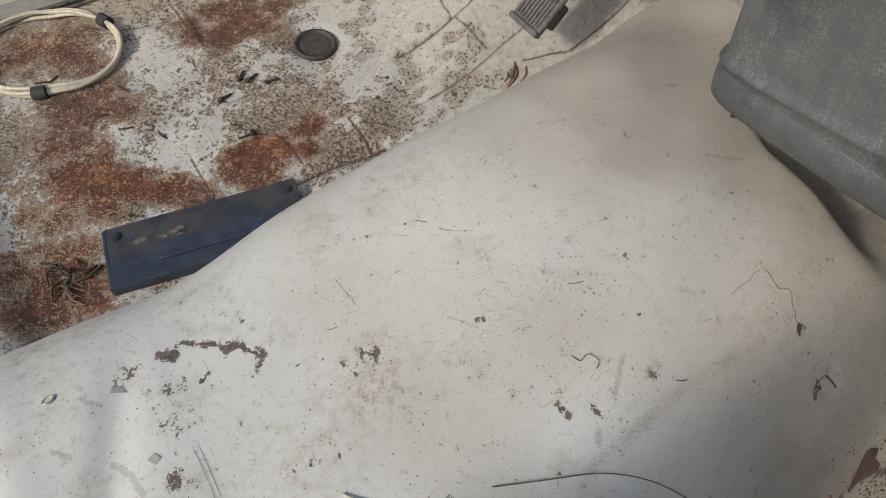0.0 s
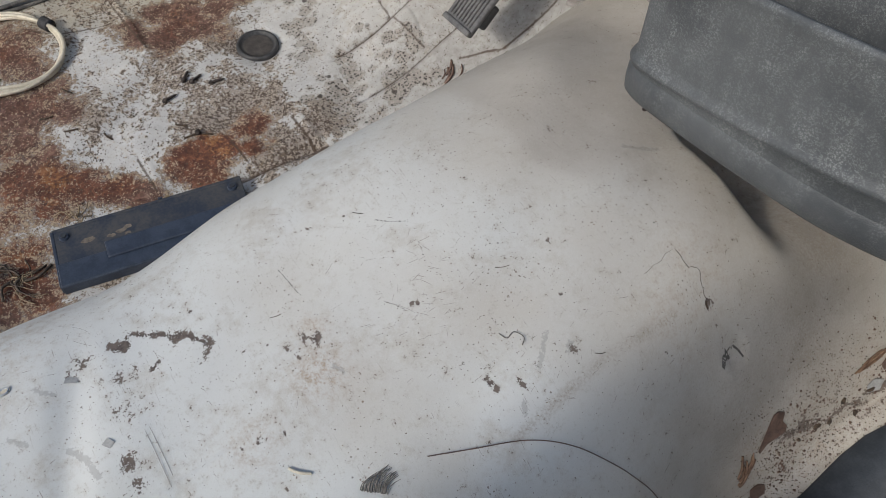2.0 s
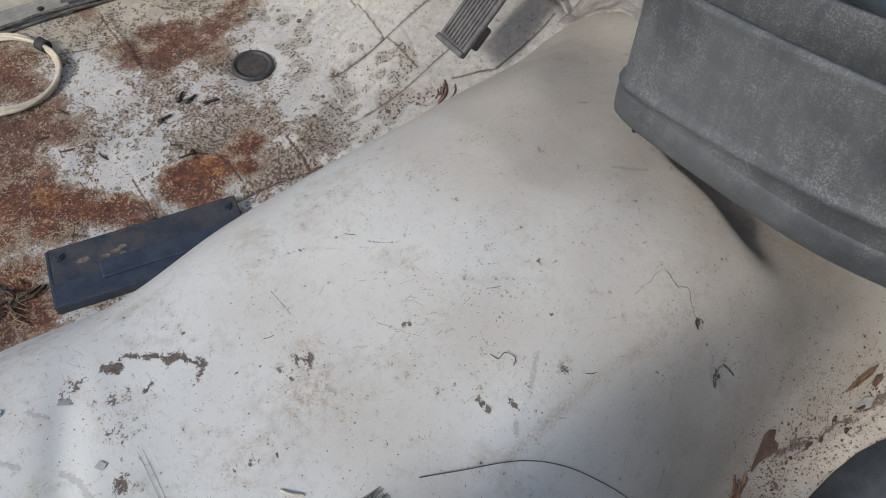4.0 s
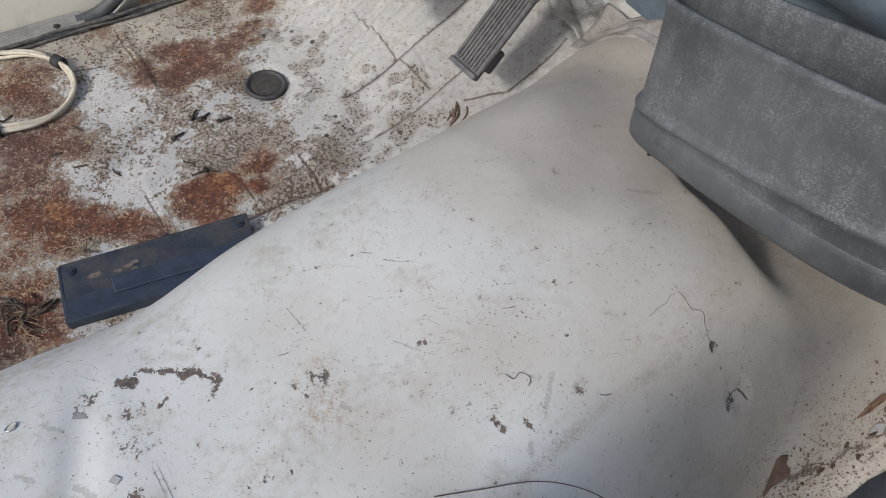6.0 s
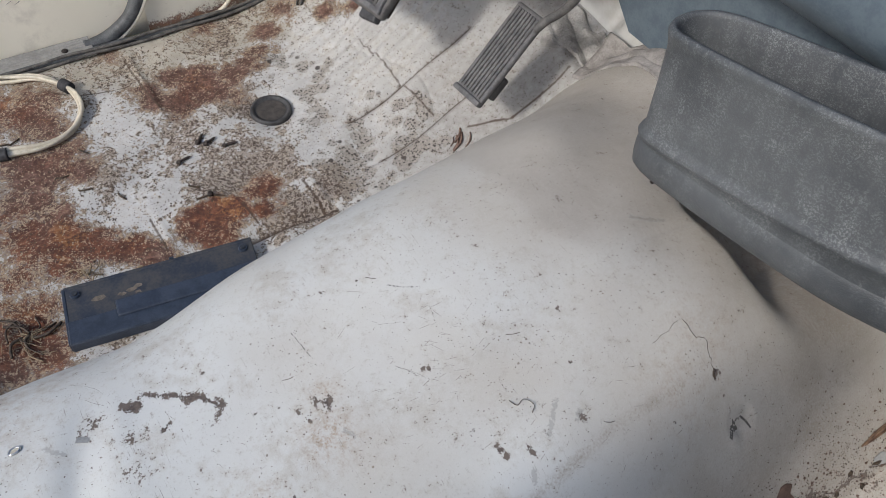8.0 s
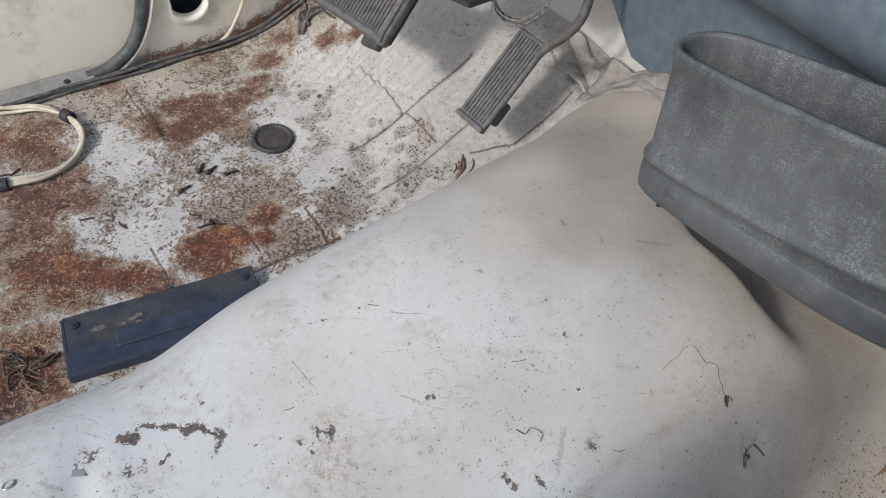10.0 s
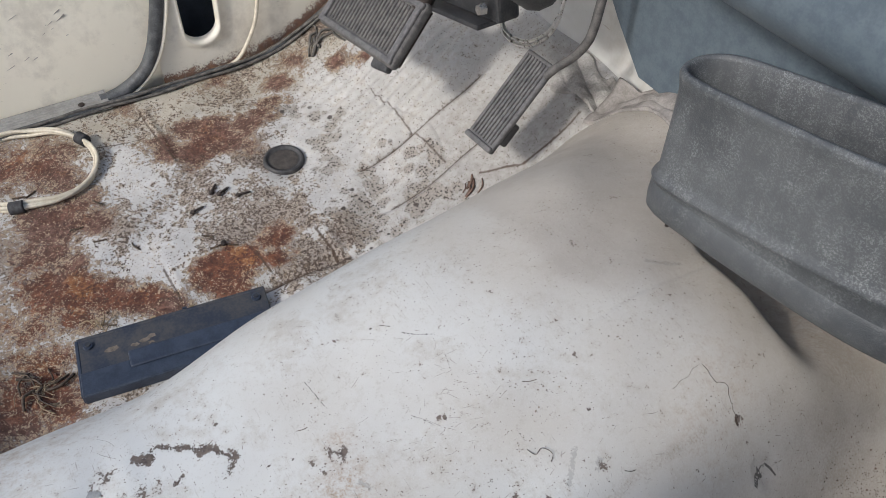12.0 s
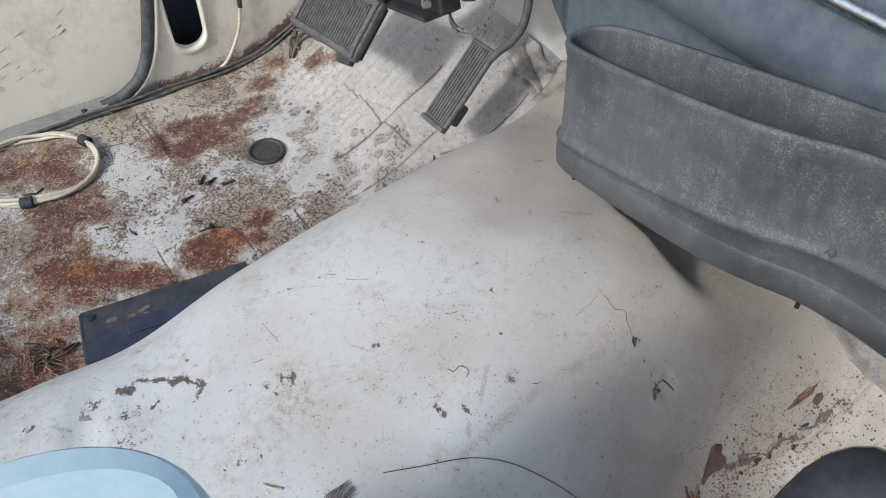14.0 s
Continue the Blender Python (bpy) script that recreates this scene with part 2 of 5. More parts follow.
def painted(name, a, b, rough=0.45, grime=(0.3, 0.26, 0.2), amount=0.35, rust=0.0):
    n = Nodes(name)
    broad, mid, fine = n.noise(9, 5), n.noise(60, 6, 0.65), n.noise(380, 3)
    color = n.mix(n.step(broad, 0.35, 0.68), a, b)
    color = n.mix(n.math("MULTIPLY", n.step(n.math("ADD", broad, n.math("MULTIPLY", mid, 0.6)), 0.75, 1.05), amount), color, grime)
    scuff = n.noise(30, 3, 0.5, 0.0, (1.0, 2.0, 16.0))
    color = n.mix(n.math("MULTIPLY", n.step(scuff, 0.7, 0.76), 0.5), color, grime)
    if rust:
        m = n.math("ADD", n.attr("rust"), n.math("ADD", n.math("MULTIPLY", n.math("SUBTRACT", mid, 0.5), 1.0), n.math("MULTIPLY", n.math("SUBTRACT", fine, 0.5), 0.8)))
        color = n.mix(n.math("MULTIPLY", n.step(m, 0.4, 0.66), 0.9), color, n.ramp(mid, (0.35, (0.05, 0.02, 0.014)), (0.55, (0.15, 0.055, 0.03)), (0.7, (0.3, 0.14, 0.06))))
    return n.done(color, n.math("ADD", rough, n.math("MULTIPLY", mid, 0.2)), 0.0, n.math("ADD", mid, fine), 0.0005, 0.3)


def plain(name, a, b, scale=60.0, rough=0.5, metal=0.0, depth=0.0004, bumpy=0.4, spec=0.5):
    """Two close tones mottled at two scales, with a fine relief."""
    n = Nodes(name)
    mid, fine = n.noise(scale, 5, 0.6), n.noise(scale * 7, 3)
    color = n.mix(n.step(n.math("ADD", n.math("MULTIPLY", mid, 0.7), n.math("MULTIPLY", fine, 0.3)), 0.36, 0.64), a, b)
    return n.done(color, n.math("ADD", rough, n.math("MULTIPLY", n.math("SUBTRACT", mid, 0.5), 0.3)), metal, n.math("ADD", mid, fine), depth, bumpy, spec)


def bloomed_plastic(name, amount):
    """Dark grey moulded plastic whose leathery grain holds a whitish bloom of dust, in runs and patches."""
    n = Nodes(name)
    wide, broad, mid, fine = n.noise(12, 4), n.noise(30, 7, 0.72), n.noise(640, 2, 0.5, 0.8), n.noise(1100, 2)
    base = n.mix(n.step(wide, 0.35, 0.65), (0.044, 0.048, 0.053), (0.078, 0.083, 0.088))
    worm = n.step(mid, 0.47, 0.58)
    run = n.noise(40, 4, 0.65, 0.0, (3.0, 3.0, 0.6))
    cover = n.step(n.math("ADD", broad, n.math("ADD", amount, n.math("MULTIPLY", n.math("SUBTRACT", run, 0.5), 0.6))), 0.26, 0.82)
    bloom = n.math("MULTIPLY", cover, n.math("MULTIPLY", worm, n.step(fine, 0.3, 0.6)))
    color = n.mix(n.math("ADD", 0.05, n.math("MULTIPLY", cover, 0.22)), base, (0.21, 0.22, 0.225))
    color = n.mix(n.math("MULTIPLY", bloom, 0.62), color, (0.3, 0.31, 0.31))
    return n.done(color, n.math("ADD", 0.46, n.math("MULTIPLY", cover, 0.3)), 0.0, n.math("ADD", mid, n.math("MULTIPLY", fine, 0.4)), 0.0007, 0.55, 0.4)


FLOOR_PAINT, TUNNEL_PAINT, PLASTIC = rusted_floor(), tunnel_paint(), bloomed_plastic("bloomed_grey_plastic", -0.03)
TRAY = bloomed_plastic("thinly_bloomed_plastic", -0.09)
CREAM = painted("cream_door_paint", (0.8, 0.75, 0.625), (0.85, 0.8, 0.675), 0.35)
KICK = painted("cream_rust_edged_paint", (0.77, 0.73, 0.63), (0.83, 0.79, 0.69), 0.4, rust=1.0)
FIREWALL = painted("grey_white_firewall_paint", (0.48, 0.48, 0.46), (0.60, 0.60, 0.58), 0.5)
RUBBER = plain("worn_black_rubber", (0.028, 0.028, 0.03), (0.06, 0.06, 0.062), 90, 0.6)
PEDAL = plain("dusty_pedal_rubber", (0.07, 0.069, 0.072), (0.145, 0.141, 0.141), 110, 0.65)
SEAL = plain("grey_black_weatherstrip", (0.045, 0.048, 0.052), (0.10, 0.105, 0.11), 70, 0.55)
BLUE = plain("dirty_navy_plastic", (0.02, 0.028, 0.047), (0.037, 0.05, 0.077), 70, 0.45)
NAVY_GRIME = plain("grimy_navy_plastic", (0.018, 0.026, 0.045), (0.06, 0.06, 0.062), 45, 0.55)
GRIMY = plain("grimy_black_plastic", (0.02, 0.02, 0.022), (0.07, 0.062, 0.055), 55, 0.6)
CABLE = plain("yellowed_white_cable", (0.52, 0.47, 0.37), (0.66, 0.61, 0.50), 140, 0.45)
TAPE = plain("black_cloth_tape", (0.02, 0.02, 0.022), (0.05, 0.05, 0.055), 200, 0.7)
BRACKET = plain("greasy_black_steel", (0.016, 0.017, 0.019), (0.045, 0.045, 0.047), 60, 0.5)
DUSTY = plain("dusty_black_wire", (0.05, 0.048, 0.046), (0.15, 0.14, 0.125), 90, 0.7)
PAD = plain("dusty_black_pad_rubber", (0.055, 0.053, 0.053), (0.12, 0.113, 0.108), 110, 0.65)
ALLOY = plain("dull_ribbed_aluminium", (0.27, 0.26, 0.24), (0.38, 0.37, 0.345), 45, 0.55, 0.4)
STEEL = plain("bare_bright_steel", (0.5, 0.5, 0.5), (0.7, 0.7, 0.69), 120, 0.3, 1.0)
DARK_STEEL = plain("dark_oxidised_steel", (0.03, 0.026, 0.024), (0.075, 0.06, 0.055), 180, 0.55, 0.6)
STRAW = plain("dry_straw", (0.17, 0.12, 0.075), (0.33, 0.26, 0.165), 200, 0.7)
GRAIN = plain("pale_sandy_grain", (0.3, 0.23, 0.15), (0.5, 0.42, 0.3), 200, 0.8)
DEBRIS = plain("dark_grit", (0.03, 0.022, 0.017), (0.11, 0.075, 0.05), 300, 0.8)
LEAF = plain("dead_brown_leaf", (0.09, 0.055, 0.042), (0.17, 0.108, 0.083), 120, 0.65)
FELT = plain("grey_felt_insulation", (0.19, 0.175, 0.165), (0.32, 0.3, 0.285), 60, 0.9, 0.0, 0.0015, 0.45)
DASH = plain("faded_blue_dash_vinyl", (0.075, 0.10, 0.125), (0.11, 0.14, 0.165), 60, 0.5)
SLATE = plain("slate_rubber_mat", (0.03, 0.036, 0.045), (0.05, 0.058, 0.068), 80, 0.55)
PALE_BLUE = plain("pale_blue_vinyl", (0.46, 0.60, 0.63), (0.52, 0.66, 0.685), 30, 0.35)
HEADLINER = plain("off_white_headliner", (0.5, 0.49, 0.46), (0.6, 0.59, 0.56), 20, 0.9)
PRIMER = plain("grey_primer_flake", (0.28, 0.28, 0.27), (0.4, 0.4, 0.39), 150, 0.6)
# dark tone that puts the shade of hollows and holes into the colour
CAVITY_SHADE = plain("dark_cavity_shade", (0.025, 0.029, 0.038), (0.045, 0.05, 0.062), 50, 0.7)


# ---- mesh helpers ----
def mesh_object(name, verts, faces, material, parent=None, label="", smooth=True):
    me = bpy.data.meshes.new(name)
    me.from_pydata(verts, [], faces)
    me.materials.append(material)
    if smooth:
        me.polygons.foreach_set("use_smooth", [True] * len(me.polygons))
    me.update()
    ob = new(name, me)
    ob.parent = parent
    return tagged(ob, label)


def part(name, bm, material, parent=None, label="", smooth=False):
    bmesh.ops.recalc_face_normals(bm, faces=bm.faces)
    me = bpy.data.meshes.new(name)
    bm.to_mesh(me)
    bm.free()
    me.materials.append(material)
    if smooth:
        me.polygons.foreach_set("use_smooth", [True] * len(me.polygons))
    ob = new(name, me)
    ob.parent = parent
    return tagged(ob, label)


def empty(name, label, category, place=(0, 0, 0), group="", kind=""):
    ob = new(name)
    ob.empty_display_size = 0.02
    return tagged(ob, label, category, group, kind)


def box_bm(size, m=Matrix(), bevel=0.0, segments=2, bm=None):
    own = bmesh.new()
    bmesh.ops.create_cube(own, size=1.0, matrix=Matrix.Diagonal((*size, 1)))
    if bevel:
        bmesh.ops.bevel(own, geom=own.edges[:], offset=bevel, segments=segments, affect="EDGES", profile=0.5)
    bmesh.ops.transform(own, matrix=m, verts=own.verts)
    if bm is None:
        return own
    tmp = bpy.data.meshes.new("tmp")
    own.to_mesh(tmp)
    own.free()
    bm.from_mesh(tmp)
    bpy.data.meshes.remove(tmp)
    return bm


def tube_data(points, radius, sides=8, closed=False, taper=None):
    """Rings along a smooth line through the points."""
    pts = [Vector(p) for p in points]
    line = []
    count = len(pts)
    spans = count if closed else count - 1
    for i in range(spans):
        if closed:
            p = [pts[(i + k) % count] for k in (-1, 0, 1, 2)]
        else:
            p = [pts[max(0, min(count - 1, i + k))] for k in (-1, 0, 1, 2)]
        for s in range(6):
            t = s / 6
            line.append(0.5 * ((2 * p[1]) + (p[2] - p[0]) * t + (2 * p[0] - 5 * p[1] + 4 * p[2] - p[3]) * t * t + (3 * p[1] - p[0] - 3 * p[2] + p[3]) * t ** 3))
    if not closed:
        line.append(pts[-1])
    verts, faces, rings = [], [], len(line)
    side = None
    for i, c in enumerate(line):
        ahead = line[(i + 1) % rings] if closed or i + 1 < rings else c + (c - line[i - 1])
        d = (ahead - c).normalized()
        side = d.orthogonal() if side is None else side - d * side.dot(d)
        side.normalize()
        up = d.cross(side)
        r = radius * (taper(i / max(1, rings - 1)) if taper else 1.0)
        for k in range(sides):
            a = 2 * math.pi * k / sides
            verts.append(c + r * (math.cos(a) * side + math.sin(a) * up))
    for i in range(rings if closed else rings - 1):
        j = (i + 1) % rings
        for k in range(sides):
            l = (k + 1) % sides
            faces.append((i * sides + k, i * sides + l, j * sides + l, j * sides + k))
    if not closed:
        faces.append(tuple(range(sides - 1, -1, -1)))
        faces.append(tuple(range((rings - 1) * sides, rings * sides)))
    return verts, faces


def tube(name, points, radius, material, parent=None, label="", sides=8, closed=False, taper=None):
    verts, faces = tube_data(points, radius, sides, closed, taper)
    return mesh_object(name, verts, faces, material, parent, label)


def sheet(name, xs, ys, height, material, parent=None, masks=None, thick=0.0015):
    """A pressed sheet over the plan, with a thickness below, and masks for its material."""
    X, Y = np.meshgrid(xs, ys)
    return lofted(name, X, Y, height(X, Y), material, parent, masks, thick)


def lofted(name, X, Y, Z, material, parent=None, masks=None, thick=0.0015):
    rows, cols = X.shape
    top = np.stack([X, Y, Z], -1).reshape(-1, 3)
    k = (np.arange(rows - 1)[:, None] * cols + np.arange(cols - 1)[None]).ravel()
    quads = np.stack([k, k + 1, k + cols + 1, k + cols], 1)
    rim = np.concatenate([np.arange(cols), np.arange(1, rows) * cols + cols - 1, (rows - 1) * cols + np.arange(cols - 2, -1, -1), np.arange(rows - 2, 0, -1) * cols])
    count = len(top)
    low = top[rim] - np.array([0, 0, thick])
    ids, nxt = np.arange(len(rim)), (np.arange(len(rim)) + 1) % len(rim)
    skirt = np.stack([rim[ids], count + ids, count + nxt, rim[nxt]], 1)
    verts, faces = np.concatenate([top, low]), np.concatenate([quads, skirt])
    me = bpy.data.meshes.new(name)
    me.vertices.add(len(verts))
    me.vertices.foreach_set("co", verts.ravel())
    me.loops.add(faces.size)
    me.loops.foreach_set("vertex_index", faces.ravel())
    me.polygons.add(len(faces))
    me.polygons.foreach_set("loop_start", np.arange(len(faces)) * 4)
    me.polygons.foreach_set("use_smooth", np.ones(len(faces), bool))
    me.update(calc_edges=True)
    me.validate()
    for key, values in (masks or {}).items():
        a = me.attributes.new(key, "FLOAT", "POINT")
        full = np.zeros(len(verts))
        full[:count] = values.ravel()
        a.data.foreach_set("value", full)
    me.materials.append(material)
    ob = new(name, me)
    ob.parent = parent
    return ob


def blobs(X, Y, spots):
    out = np.zeros_like(X)
    for x, y, r, s in spots:
        out = np.maximum(out, s * np.exp(-((X - x) ** 2 + (Y - y) ** 2) / (r * r)))
    return out


def patchy(X, Y, size, seed, octaves=3):
    """Smooth random field about zero, with patches of that size in metres."""
    out, amp = np.zeros_like(X), 0.5
    for o in range(octaves):
        grid = np.random.RandomState(seed + o).rand(400, 400)
        u, v = (X + 3) / size, (Y + 3) / size
        i, j = np.floor(u).astype(int), np.floor(v).astype(int)
        a, c = u - i, v - j
        a, c = a * a * (3 - 2 * a), c * c * (3 - 2 * c)
        i, j = i % 399, j % 399
        out += amp * (grid[i, j] * (1 - a) * (1 - c) + grid[i + 1, j] * a * (1 - c) + grid[i, j + 1] * (1 - a) * c + grid[i + 1, j + 1] * a * c - 0.5) * 2
        size, amp = size / 2, amp / 2
    return out


def near_line(X, Y, pts, width):
    """1 on the line through the points, falling to 0 at its width."""
    best = np.full_like(X, 9.0)
    for (ax, ay), (bx, by) in zip(pts, pts[1:]):
        dx, dy = bx - ax, by - ay
        t = np.clip(((X - ax) * dx + (Y - ay) * dy) / (dx * dx + dy * dy + 1e-12), 0, 1)
        best = np.minimum(best, np.hypot(X - ax - t * dx, Y - ay - t * dy))
    return np.clip(1 - best / width, 0, 1)


# ---- the floor pan: flat footwells, toe boards, pressed ribs ----
def toe(Y):
    d = Y - 0.375
    return 0.3 * (d + np.sqrt(d * d + 0.0025)) - 0.0006


def bar(v, low, high, soft):
    return 1 / (1 + np.exp(-(v - low) / soft)) / (1 + np.exp((v - high) / soft))


def ridge(v, at, width):
    return np.exp(-((v - at) / width) ** 2)


def floor_height(X, Y):
    Z = toe(Y)
    # seat riser behind the footwells
    Z = Z + 0.035 / (1 + np.exp((Y + 0.15 + 0.012 * np.sin(X * 9)) / 0.014))
    # pressed cross ribs and the rail beside the tunnel
    for at, low, high, tall in ((0.147, -0.82, -0.675, 0.003), (0.27, -0.47, -0.36, 0.002), (0.187, -0.475, -0.425, 0.0015), (0.079, -0.505, -0.44, 0.0015)):
        Z = Z + tall * ridge(Y, at, 0.0055) * bar(X, low, high, 0.006)
    Z = Z + 0.002 * ridge(X, -0.43, 0.008) * bar(Y, 0.1, 0.262, 0.006)
    Z = Z - 0.011 * ridge(X, -0.412, 0.008) * bar(Y, -0.1, 0.275, 0.006)
    # grooves up the driver's and the passenger's toe boards
    Z = Z - 0.008 * ridge(X, -0.534, 0.005) * bar(Y, 0.36, 0.56, 0.006)
    Z = Z - 0.007 * ridge(X, -0.447, 0.0045) * bar(Y, 0.35, 0.52, 0.006)
    Z = Z - 0.0012 * ridge(Y, 0.443 + 0.02 * np.sin((X + 0.6) * 20), 0.0025) * bar(X, -0.65, -0.45, 0.006)
    Z = Z - 0.006 * ridge(X, 0.174, 0.007) * bar(Y, 0.43, 0.62, 0.008)
    # rippled sheet under the brake pedal, and general dents
    Z = Z + 0.0034 * np.sin((X + 0.15 * Y) * 2 * math.pi / 0.021) * bar(X, -0.76, -0.58, 0.02) * bar(Y, 0.40, 0.54, 0.02)
    Z = Z + (0.0022 * np.sin(X * 31 + 1.3) * np.sin(Y * 37 + 0.4) + 0.0012 * np.sin(X * 77 + Y * 63)) / (1 + np.exp((X + 0.2) / 0.03))
    # crumpled seam where the toe board meets the firewall beside the tunnel
    Z = Z + 0.008 * ridge(Y + 0.25 * (X + 0.36), 0.585, 0.012) * bar(X, -0.46, -0.33, 0.012)
    # dished seat for the drain plug
    Z = Z - 0.004 * np.exp(-(((X + 0.614) ** 2 + (Y - 0.28) ** 2) / 0.036 ** 2) ** 3)
    return Z


RUST_REAR = [(-0.72, -0.17, 0.08, 0.6), (-0.57, -0.17, 0.07, 0.55), (-0.46, -0.17, 0.06, 0.5), (-0.775, -0.03, 0.08, 0.72), (-0.74, 0.0, 0.05, 0.7), (-0.79, -0.1, 0.08, 0.6), (-0.65, -0.02, 0.055, 0.82), (-0.675, 0.022, 0.04, 0.8), (-0.62, 0.024, 0.038, 0.75), (-0.6, -0.06, 0.05, 0.62),
             (-0.566, -0.044, 0.05, 0.72), (-0.522, -0.04, 0.05, 0.85), (-0.495, -0.025, 0.042, 0.95), (-0.486, 0.005, 0.038, 0.95), (-0.472, 0.032, 0.034, 0.95), (-0.448, 0.056, 0.032, 0.85),
             (-0.54, -0.11, 0.04, 0.45), (-0.487, -0.09, 0.05, 0.55), (-0.4, -0.09, 0.07, 0.68), (-0.41, -0.15, 0.06, 0.7), (-0.37, -0.13, 0.05, 0.7)]
RUST_FRONT = [(-0.457, 0.128, 0.036, 0.95), (-0.46, 0.165, 0.032, 0.95), (-0.484, 0.212, 0.026, 0.85), (-0.44, 0.135, 0.03, 0.9), (-0.441, 0.205, 0.022, 0.7), (-0.709, 0.144, 0.034, 0.85),
              (-0.688, 0.179, 0.034, 0.9), (-0.719, 0.217, 0.034, 0.85), (-0.681, 0.229, 0.03, 0.8), (-0.706, 0.265, 0.03, 0.8), (-0.74, 0.18, 0.03, 0.6), (-0.718, 0.3, 0.024, 0.85),
              (-0.739, 0.318, 0.022, 0.8), (-0.775, 0.335, 0.026, 0.62), (-0.66, 0.24, 0.03, 0.6), (-0.8, 0.38, 0.04, 0.55), (-0.745, 0.432, 0.022, 0.85), (-0.715, 0.45, 0.018, 0.7), (-0.845, 0.25, 0.03, 0.6), (-0.84, 0.12, 0.03, 0.5)]
CLEAN = [(-0.565, 0.25, 0.03, 0.6), (-0.52, 0.3, 0.04, 0.6), (-0.659, 0.095, 0.04, 0.6), (-0.606, 0.117, 0.045, 0.6), (-0.545, 0.074, 0.042, 0.6), (-0.573, 0.023, 0.026, 0.5), (-0.611, 0.201, 0.035, 0.5), (-0.56, 0.3, 0.05, 0.5)]
GRIT = [(-0.538, 0.213, 0.045, 0.5), (-0.509, 0.177, 0.045, 0.55), (-0.504, 0.248, 0.04, 0.45), (-0.426, 0.236, 0.05, 0.5), (-0.58, 0.05, 0.05, 0.5), (-0.62, 0.15, 0.06, 0.45), (-0.64, 0.245, 0.03, 0.7),
        (-0.8, 0.1, 0.07, 0.25), (-0.84, 0.3, 0.07, 0.4), (-0.85, 0.45, 0.06, 0.9), (-0.6, -0.11, 0.08, 0.5), (-0.455, 0.3, 0.035, 0.8)]
PITS = [(-0.693, 0.334, 0.03, 0.8), (-0.66, 0.36, 0.03, 0.75), (-0.615, 0.353, 0.022, 0.7), (-0.555, 0.325, 0.024, 0.7), (-0.484, 0.358, 0.04, 0.8), (-0.525, 0.37, 0.022, 0.9), (-0.516, 0.41, 0.03, 0.7),
        (-0.456, 0.326, 0.05, 0.9), (-0.645, 0.387, 0.035, 0.7), (-0.481, 0.43, 0.03, 0.75), (-0.44, 0.4, 0.04, 0.85), (-0.58, 0.34, 0.014, 0.9), (0.14, 0.5, 0.07, 0.6), (0.19, 0.44, 0.05, 0.85), (0.21, 0.56, 0.06, 0.6)]


SEAMS = [([(-0.815, 0.139), (-0.74, 0.142), (-0.68, 0.15)], 0.004, 0.8), ([(-0.468, 0.26), (-0.43, 0.261), (-0.38, 0.266)], 0.004, 0.9), ([(-0.472, 0.178), (-0.425, 0.181)], 0.0035, 0.8), ([(-0.5, 0.07), (-0.44, 0.072)], 0.0035, 0.8),
         ([(-0.412, 0.12), (-0.41, 0.2), (-0.404, 0.275)], 0.01, 0.9), ([(-0.534, 0.362), (-0.534, 0.55)], 0.005, 0.75), ([(-0.447, 0.36), (-0.446, 0.51)], 0.004, 0.75), ([(-0.65, 0.437), (-0.6, 0.444), (-0.545, 0.441), (-0.455, 0.446)], 0.0035, 0.7),
         ([(-0.405, 0.468), (-0.37, 0.505), (-0.366, 0.55), (-0.366, 0.585)], 0.004, 0.8), ([(0.174, 0.43), (0.174, 0.62)], 0.007, 0.9), ([(-0.79, 0.03), (-0.765, 0.06), (-0.755, 0.125)], 0.004, 0.7), ([(-0.855, 0.0), (-0.855, 0.3), (-0.866, 0.5)], 0.012, 0.9)]
ORANGE = [(-0.78, -0.03, 0.08, 0.5), (-0.65, 0.0, 0.05, 0.4), (-0.46, 0.16, 0.07, 1.0), (-0.49, -0.09, 0.06, 0.9), (-0.55, -0.08, 0.06, 0.8), (-0.5, -0.02, 0.06, 0.9), (-0.47, 0.04, 0.04, 0.8), (-0.7, 0.2, 0.05, 0.45), (-0.47, 0.21, 0.04, 0.8), (-0.4, -0.09, 0.06, 0.9), (0.18, 0.44, 0.05, 0.5)]


